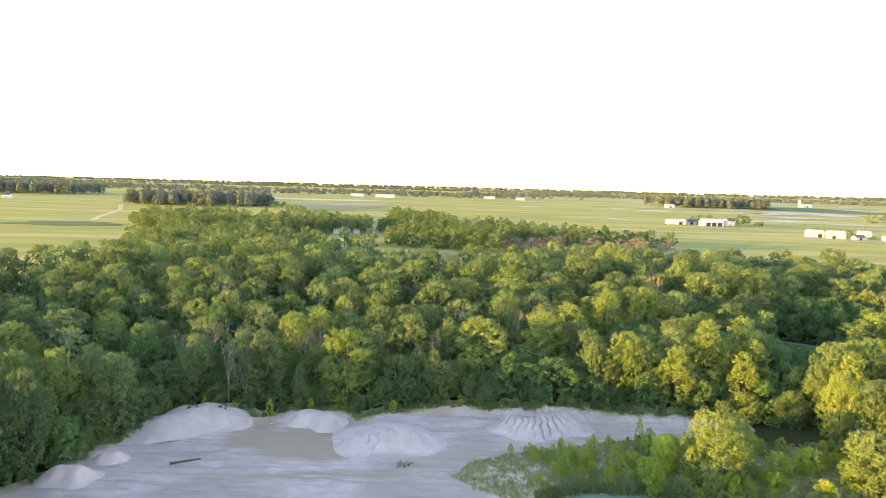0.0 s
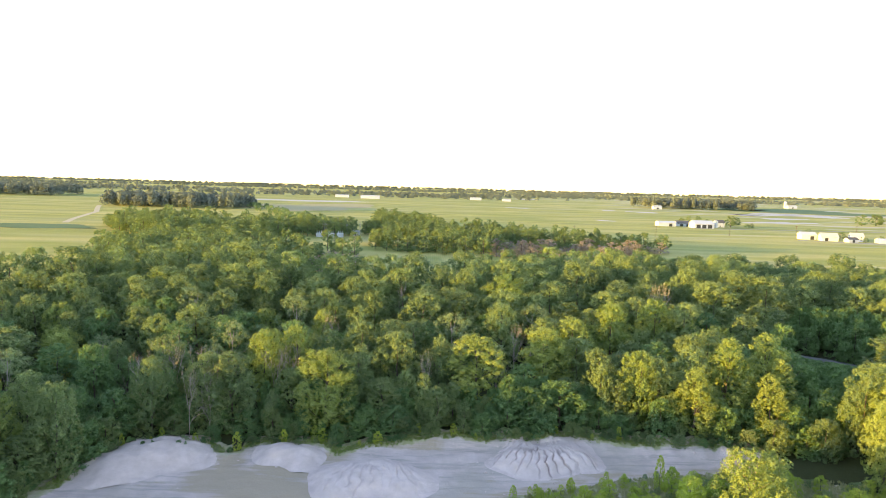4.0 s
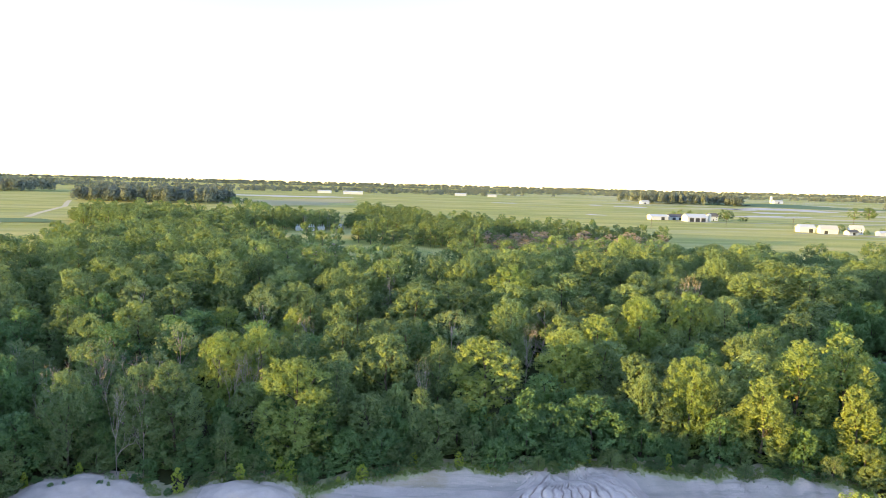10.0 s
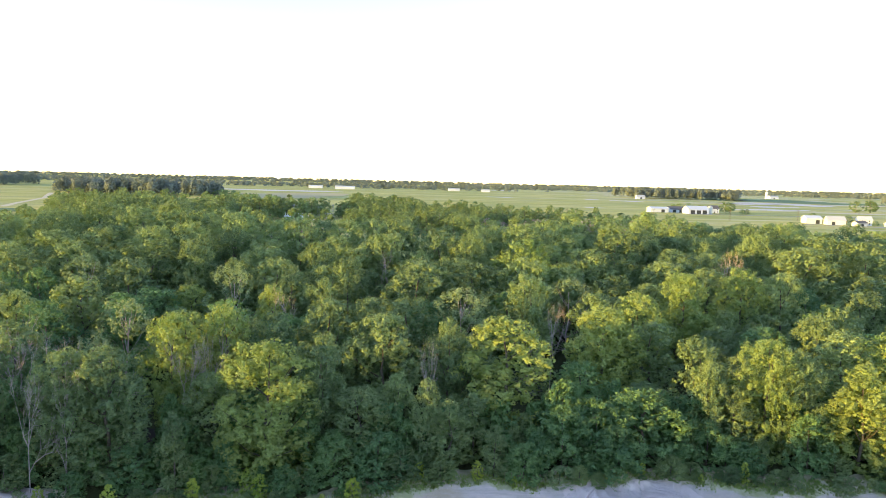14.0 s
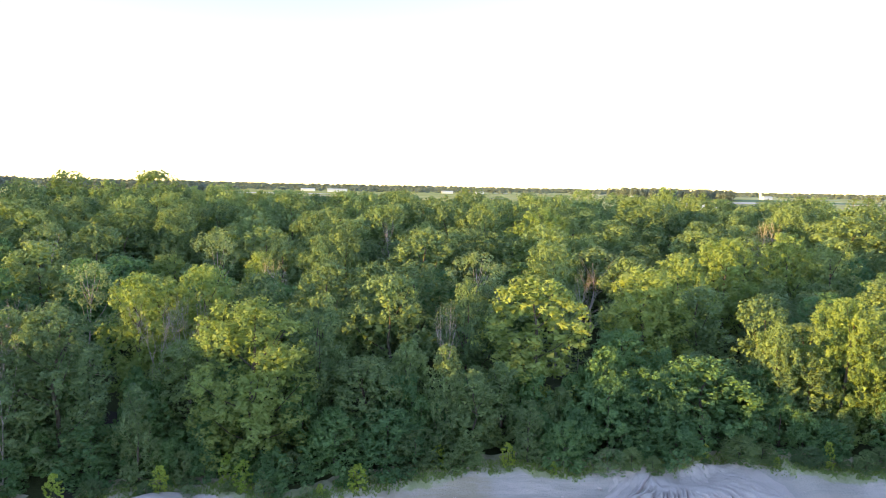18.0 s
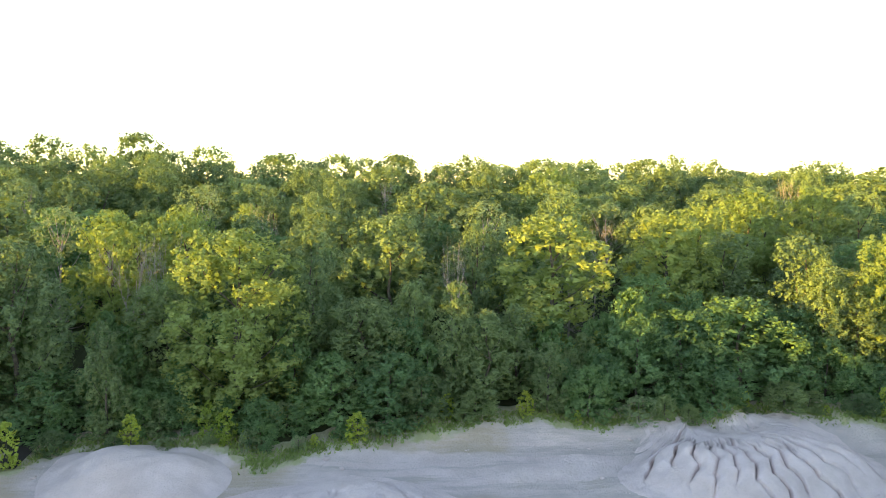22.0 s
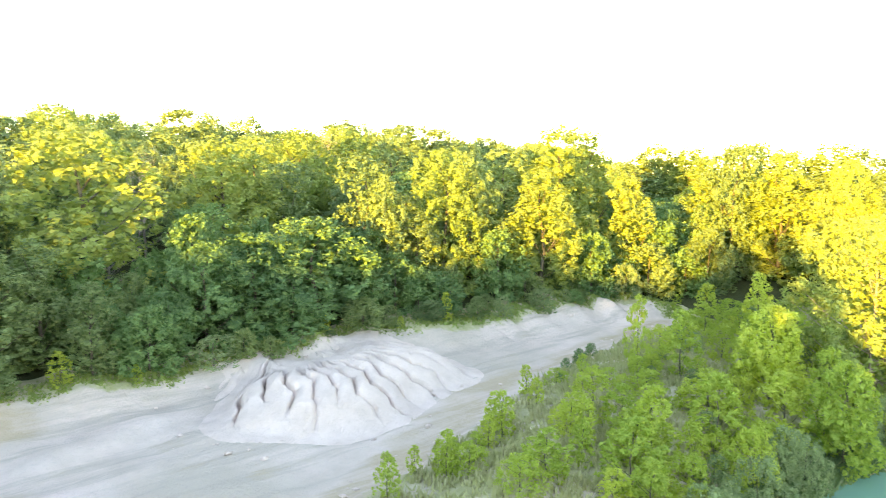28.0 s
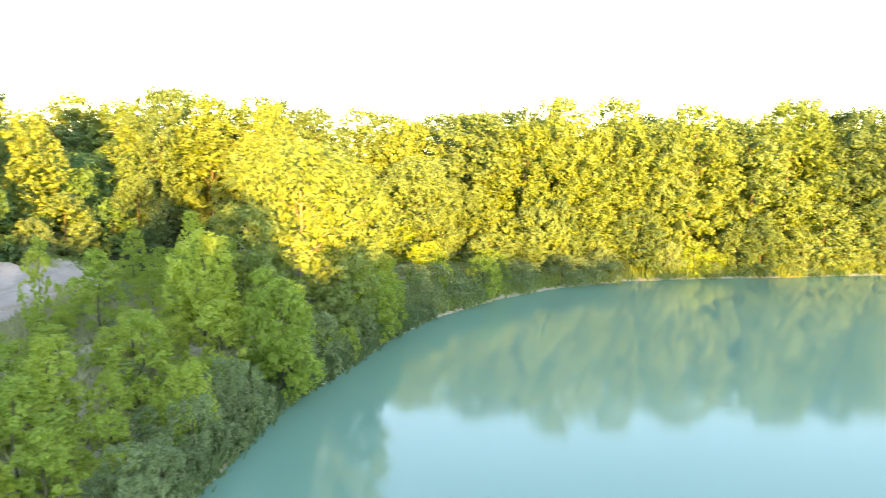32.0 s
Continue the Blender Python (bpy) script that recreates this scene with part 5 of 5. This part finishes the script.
def debris():
    root = new("debris_heap")
    r2 = random.Random(3)
    for k in range(14):
        x, y = -5.5 + r2.uniform(-1, 1), 122.3 + r2.uniform(-0.8, 0.8)
        z = at_ground(x, y)
        bm = rod(bmesh.new(), (x - r2.uniform(-0.8, 0.8), y - r2.uniform(-0.8, 0.8), z), (x, y, z + r2.uniform(0.3, 1.1)), 0.07, 0.04, 5)
        part("bar", bm, RUST if k % 2 else TIMBER, root)
    return tagged(root, "small heap of rusty bars and dark timber on sand", "debris")


debris()


def water_post():
    bm = rod(bmesh.new(), (74.2, 97.6, WATER_LEVEL - 1.5), (74.3, 97.5, WATER_LEVEL + 1.6), 0.14, 0.12, 9)
    me = bpy.data.meshes.new("post")
    bm.to_mesh(me), bm.free()
    me.materials.append(TIMBER)
    return tagged(new("post", me), "weathered grey wooden post standing in the lake", "post")


water_post()


# ---- farms ----
def building(name, x, y, turn, wide, deep, eaves, ridge, wall_mat, roof_mat, label, doors=(), windows=(), category="barn"):
    """Gabled building: its ridge runs along its width; doors and windows on its front (-y) side."""
    root = new(name)
    z = at_ground(x, y)
    root.matrix_world = pose(x, y, z, 0, 0, turn)
    w, d = wide / 2, deep / 2
    bm = bmesh.new()
    base = [bm.verts.new(p) for p in ((-w, -d, -0.3), (w, -d, -0.3), (w, d, -0.3), (-w, d, -0.3))]
    top = [bm.verts.new(p) for p in ((-w, -d, eaves), (w, -d, eaves), (w, d, eaves), (-w, d, eaves))]
    peak = [bm.verts.new((-w, 0, ridge)), bm.verts.new((w, 0, ridge))]
    for f in ((base[0], base[1], top[1], top[0]), (base[2], base[3], top[3], top[2]), (base[1], base[2], top[2], peak[1], top[1]), (base[3], base[0], top[0], peak[0], top[3])):
        bm.faces.new(f)
    part("wall", bm, wall_mat, root)
    slope = (ridge - eaves) / d
    for side in (-1, 1):
        bm = bmesh.new()
        e, o = side * (d + 0.5), 0.5
        lo, hi = eaves - slope * 0.5 + 0.1, ridge + 0.1
        q = [(-w - o, e, lo), (w + o, e, lo), (w + o, 0, hi), (-w - o, 0, hi)]
        vs = [bm.verts.new(p) for p in q] + [bm.verts.new((a, b, c + 0.25)) for a, b, c in q]
        for f in ((0, 1, 2, 3), (4, 5, 6, 7), (0, 1, 5, 4), (1, 2, 6, 5), (2, 3, 7, 6), (3, 0, 4, 7)):
            bm.faces.new([vs[i] for i in f])
        bmesh.ops.recalc_face_normals(bm, faces=bm.faces)
        part("roof", bm, roof_mat, root)
    for px, pw, ph in doors:
        part("door", box(bmesh.new(), px, -d - 0.06, 0, pw, 0.14, ph), DARK_DOOR, root, "dark open doorway")
    for px, pz in windows:
        win = part("window", box(bmesh.new(), px, -d - 0.05, pz, 1.2, 0.12, 1.5), WHITE_STEEL, root)
        part("pane", box(bmesh.new(), px, -d - 0.10, pz + 0.12, 0.95, 0.08, 1.25), GLASS, win)
    return tagged(root, label, category, "farm buildings")


def silo(x, y, r, h):
    root = new("silo")
    root.matrix_world = pose(x, y, at_ground(x, y))
    part("bin", rod(bmesh.new(), (0, 0, -0.2), (0, 0, h), r, r, 20), GALVANISED, root)
    part("cone_roof", rod(bmesh.new(), (0, 0, h), (0, 0, h + r * 0.6), r * 1.05, 0.3, 20), GALVANISED, root)
    return tagged(root, "round galvanised grain silo with a cone roof", "silo", "farm buildings")


building("pole_barn", 289, 866, 3, 21, 13, 4.2, 6.0, WHITE_STEEL, WHITE_STEEL, "long low white steel pole barn among fields", [(4, 4, 3.4)])
building("machine_shed", 314, 874, 3, 20, 14, 3.6, 6.6, WHITE_STEEL, DARK_ROOF, "white machine shed with a dark roof", [(-5, 4, 3.0), (3, 4, 3.0)])
building("pole_barn", 325, 845, 4, 24, 16, 5.0, 8.6, WHITE_STEEL, WHITE_STEEL, "large white steel barn with dark sliding doors", [(-7, 5, 4.2), (0, 5, 4.2), (7, 5, 4.2)])
building("farmhouse", 357, 872, 3, 11, 9, 5.5, 8.8, WHITE_STEEL, DARK_ROOF, "white two-storey farmhouse between trees", [(0, 1.1, 2.1)], [(-3.5, 1), (3.5, 1), (-3.5, 3.6), (3.5, 3.6)], "house")
building("pole_barn", 369, 692, -6, 14, 11, 4.6, 7.0, WHITE_STEEL, WHITE_STEEL, "white steel barn with a broad pale roof", [(3, 3.5, 3.4)])
building("barn", 381, 676, -10, 15, 10, 4.0, 7.4, WHITE_STEEL, GREY_ROOF, "white barn with a grey metal roof", [(-3, 3, 3)])
building("shed", 396, 664, 8, 10, 7, 2.8, 4.4, WHITE_STEEL, DARK_ROOF, "low white shed with a dark roof", [(0, 2.5, 2.3)])
building("farmhouse", 408, 676, -12, 11, 8, 5.0, 8.0, WHITE_STEEL, GREY_ROOF, "white farmhouse with a grey roof", [(0, 1.1, 2.1)], [(-3, 1), (3, 1), (-3, 3.4), (3, 3.4)], "house")
building("shed", 424, 660, 0, 12, 7, 2.8, 4.2, WHITE_STEEL, WHITE_STEEL, "low pale farm shed", [(2, 2.5, 2.3)])
building("warehouse", -150, 1830, 2, 48, 25, 6, 8, WHITE_STEEL, WHITE_STEEL, "long white shed far across the fields")
building("warehouse", -228, 1880, 0, 34, 20, 5, 7, WHITE_STEEL, WHITE_STEEL, "long white shed far across the fields")
building("warehouse", 130, 1950, 0, 30, 18, 5, 7, WHITE_STEEL, WHITE_STEEL, "white shed far across the fields")
building("warehouse", 210, 1900, 0, 22, 14, 5, 7, WHITE_STEEL, GREY_ROOF, "white shed far across the fields")
building("farmhouse", -722, 1165, 5, 13, 9, 4.5, 7.5, WHITE_STEEL, DARK_ROOF, "white farmhouse beside a woodlot", [(0, 1.1, 2.1)], [(-3.5, 1), (3.5, 1)], "house")
building("barn", 505, 1560, 5, 18, 12, 5, 8, WHITE_STEEL, GREY_ROOF, "white barn before a woodlot", [(0, 4, 3.5)])
building("barn", 1010, 1950, 5, 26, 14, 6, 9, WHITE_STEEL, GREY_ROOF, "white barn on the far side of the fields", [(0, 4, 3.5)])
building("substation_hut", -60, 596, 0, 6, 4, 3, 3.8, WHITE_STEEL, GREY_ROOF, "small pale control hut of a substation", [(0, 1.1, 2.1)], (), "hut")
silo(345, 852, 2.6, 8)
silo(1000, 1965, 4, 18)
FARM_TREES = [(346, 880, 9, 11), (372, 872, 14, 16), (381, 880, 12, 14), (386, 858, 6, 7), (393, 862, 6, 8), (335, 940, 8, 9), (372, 1010, 8, 9), (386, 1012, 8, 9),
              (378, 706, 9, 9), (401, 690, 8, 11), (414, 690, 7, 8), (430, 672, 6, 7), (404, 655, 5, 6), (622, 1010, 16, 18), (636, 1000, 17, 20), (648, 1016, 15, 18)]


def lone_tree(x, y, top, wide, label=""):
    plant(FAR, x, y, 3 + top, wide, rng, 3.0, group="farm trees", label=label or "round green tree in a farmyard")


for x, y, top, wide in FARM_TREES:
    lone_tree(x, y, top, wide)


# ---- substation, poles, tracks ----
def lattice(x, y, h, w):
    root = new("substation_mast")
    root.matrix_world = pose(x, y, 3.0)
    for a in (-1, 1):
        for b in (-1, 1):
            part("leg", rod(bmesh.new(), (a * w, b * w, 0), (a * w * 0.3, b * w * 0.3, h), 0.08, 0.05, 5), MAST_STEEL, root)
    for k in range(4):
        s = 1 - 0.7 * k / 4
        part("brace", rod(bmesh.new(), (-w * s, -w * s, h * k / 4), (w * s * 0.8, w * s * 0.8, h * (k + 1) / 4), 0.04, 0.04, 4), MAST_STEEL, root)
    part("crossarm", box(bmesh.new(), 0, 0, h * 0.9, 5, 0.15, 0.15), MAST_STEEL, root)
    return tagged(root, "grey lattice steel mast of a small substation", "mast", "substation masts")


for x, y, h in ((-82, 575, 11), (-74, 590, 15), (-66, 585, 10), (-56, 590, 11), (-90, 600, 11)):
    lattice(x, y, h, 1.1)


def transformer(x, y):
    root = new("transformer")
    root.matrix_world = pose(x, y, 3.0)
    part("tank", box(bmesh.new(), 0, 0, 0, 5, 3, 3.2, 0, 0.1), GALVANISED, root)
    for k in (-1.5, 0, 1.5):
        part("bushing", rod(bmesh.new(), (k, 0, 3.2), (k, 0, 5.0), 0.25, 0.12, 8), WHITE_STEEL, root)
    return tagged(root, "pale grey power transformer on the ground", "transformer", "substation units")


for x, y in ((-86, 572), (-77, 572), (-70, 574)):
    transformer(x, y)


def pole(x, y, h=10.5):
    root = new("utility_pole")
    root.matrix_world = pose(x, y, at_ground(x, y))
    part("shaft", rod(bmesh.new(), (0, 0, -0.5), (0, 0, h), 0.2, 0.13, 7), TIMBER, root)
    part("crossarm", box(bmesh.new(), 0, 0, h - 0.9, 2.4, 0.14, 0.16), TIMBER, root)
    return tagged(root, "grey-brown wooden utility pole beside fields", "pole", "utility poles")


for k in range(9):
    pole(130 + 85 * k, 640 + 34 * k)


def ribbon(name, pts, wide, mat, label, lift=0.12):
    """A lane laid on the ground along some points."""
    pts = np.asarray(pts, float)
    n = 24 * (len(pts) - 1)
    t = np.linspace(0, len(pts) - 1, n)
    x, y = np.interp(t, range(len(pts)), pts[:, 0]), np.interp(t, range(len(pts)), pts[:, 1])
    dx, dy = np.gradient(x), np.gradient(y)
    l = np.hypot(dx, dy)
    ax, ay = x - dy / l * wide / 2, y + dx / l * wide / 2
    bx, by = x + dy / l * wide / 2, y - dx / l * wide / 2
    v = np.concatenate([np.stack([ax, ay, ground_z(ax, ay) + lift], -1), np.stack([bx, by, ground_z(bx, by) + lift], -1)])
    i = np.arange(n - 1)
    return tagged(new(name, mesh_of(name, v, np.stack([i + n, i + n + 1, i + 1, i], -1), mat, True)), label, "lane", kind="structure")


def bare_patch(x, y, wide, deep, seed, mat=GRAVEL, label="pale bare patch of dried silt in a green field"):
    """An uneven flat patch lying on a field."""
    r2 = np.random.default_rng(seed)
    p = r2.random(4) * 6.28
    ang = np.linspace(0, 2 * math.pi, 48, endpoint=False)
    r = 1 + 0.22 * np.sin(2 * ang + p[0]) + 0.16 * np.sin(3 * ang + p[1]) + 0.1 * np.sin(7 * ang + p[2])
    px, py = x + wide / 2 * r * np.cos(ang), y + deep / 2 * r * np.sin(ang)
    v = np.concatenate([[[x, y, at_ground(x, y) + 0.2]], np.stack([px, py, ground_z(px, py) + 0.2], -1)])
    i = np.arange(48)
    return tagged(new("bare_patch", mesh_of("bare_patch", v, np.stack([0 * i, i + 1, (i + 1) % 48 + 1], -1), mat)), label, "ground", kind="structure")


PATCHES = ((597, 1319, 60, 80), (724, 1372, 120, 180), (640, 1345, 110, 80), (592, 1173, 75, 65), (505, 1028, 95, 45), (560, 1036, 40, 30), (239, 958, 24, 28), (403, 1327, 60, 60), (177, 1387, 40, 45),
           (774, 1679, 60, 90), (352, 1389, 30, 45), (308, 2255, 70, 150), (-250, 1500, 200, 120))
for k, (x, y, wide, deep) in enumerate(PATCHES):
    bare_patch(x, y, wide, deep, k, SILT)
bare_patch(850, 1640, 400, 330, 40, CROP, "dark green crop field beside a woodlot")
bare_patch(-190, 1180, 190, 300, 41, STUBBLE, "tan stubble field behind the woodlot")
bare_patch(-330, 610, 120, 46, 42, CROP, "darker green strip of a hay field")

ribbon("farm_track", [(-330, 660), (-352, 720), (-395, 860), (-440, 960), (-470, 1030)], 6.0, TRACK, "worn pale farm track across a field")
ribbon("lane", LANE, 4.5, ASPHALT, "narrow pale lane through a gap in the wood", 0.2)
ribbon("farm_drive", [(300, 838), (345, 828), (420, 835), (640, 850)], 7.0, GRAVEL, "pale gravel farm drive beside barns")
ribbon("farm_drive", [(350, 672), (385, 655), (430, 642), (520, 640)], 8.0, GRAVEL, "pale gravel yard and drive of a farm")
# the trail's dark colour paints the shaded gap where it enters the wood
ribbon("trail", [(-35.5, 144), (-35.6, 148), (-36.5, 154), (-38, 165)], 1.8, SHADED_EARTH, "earth trail entering the wood, coloured dark for the gap's shade", 0.08)

# the kinds were planted as copies; their patterns go
for src in SOURCES:
    for o in (*src.children_recursive, src):
        bpy.data.objects.remove(o)
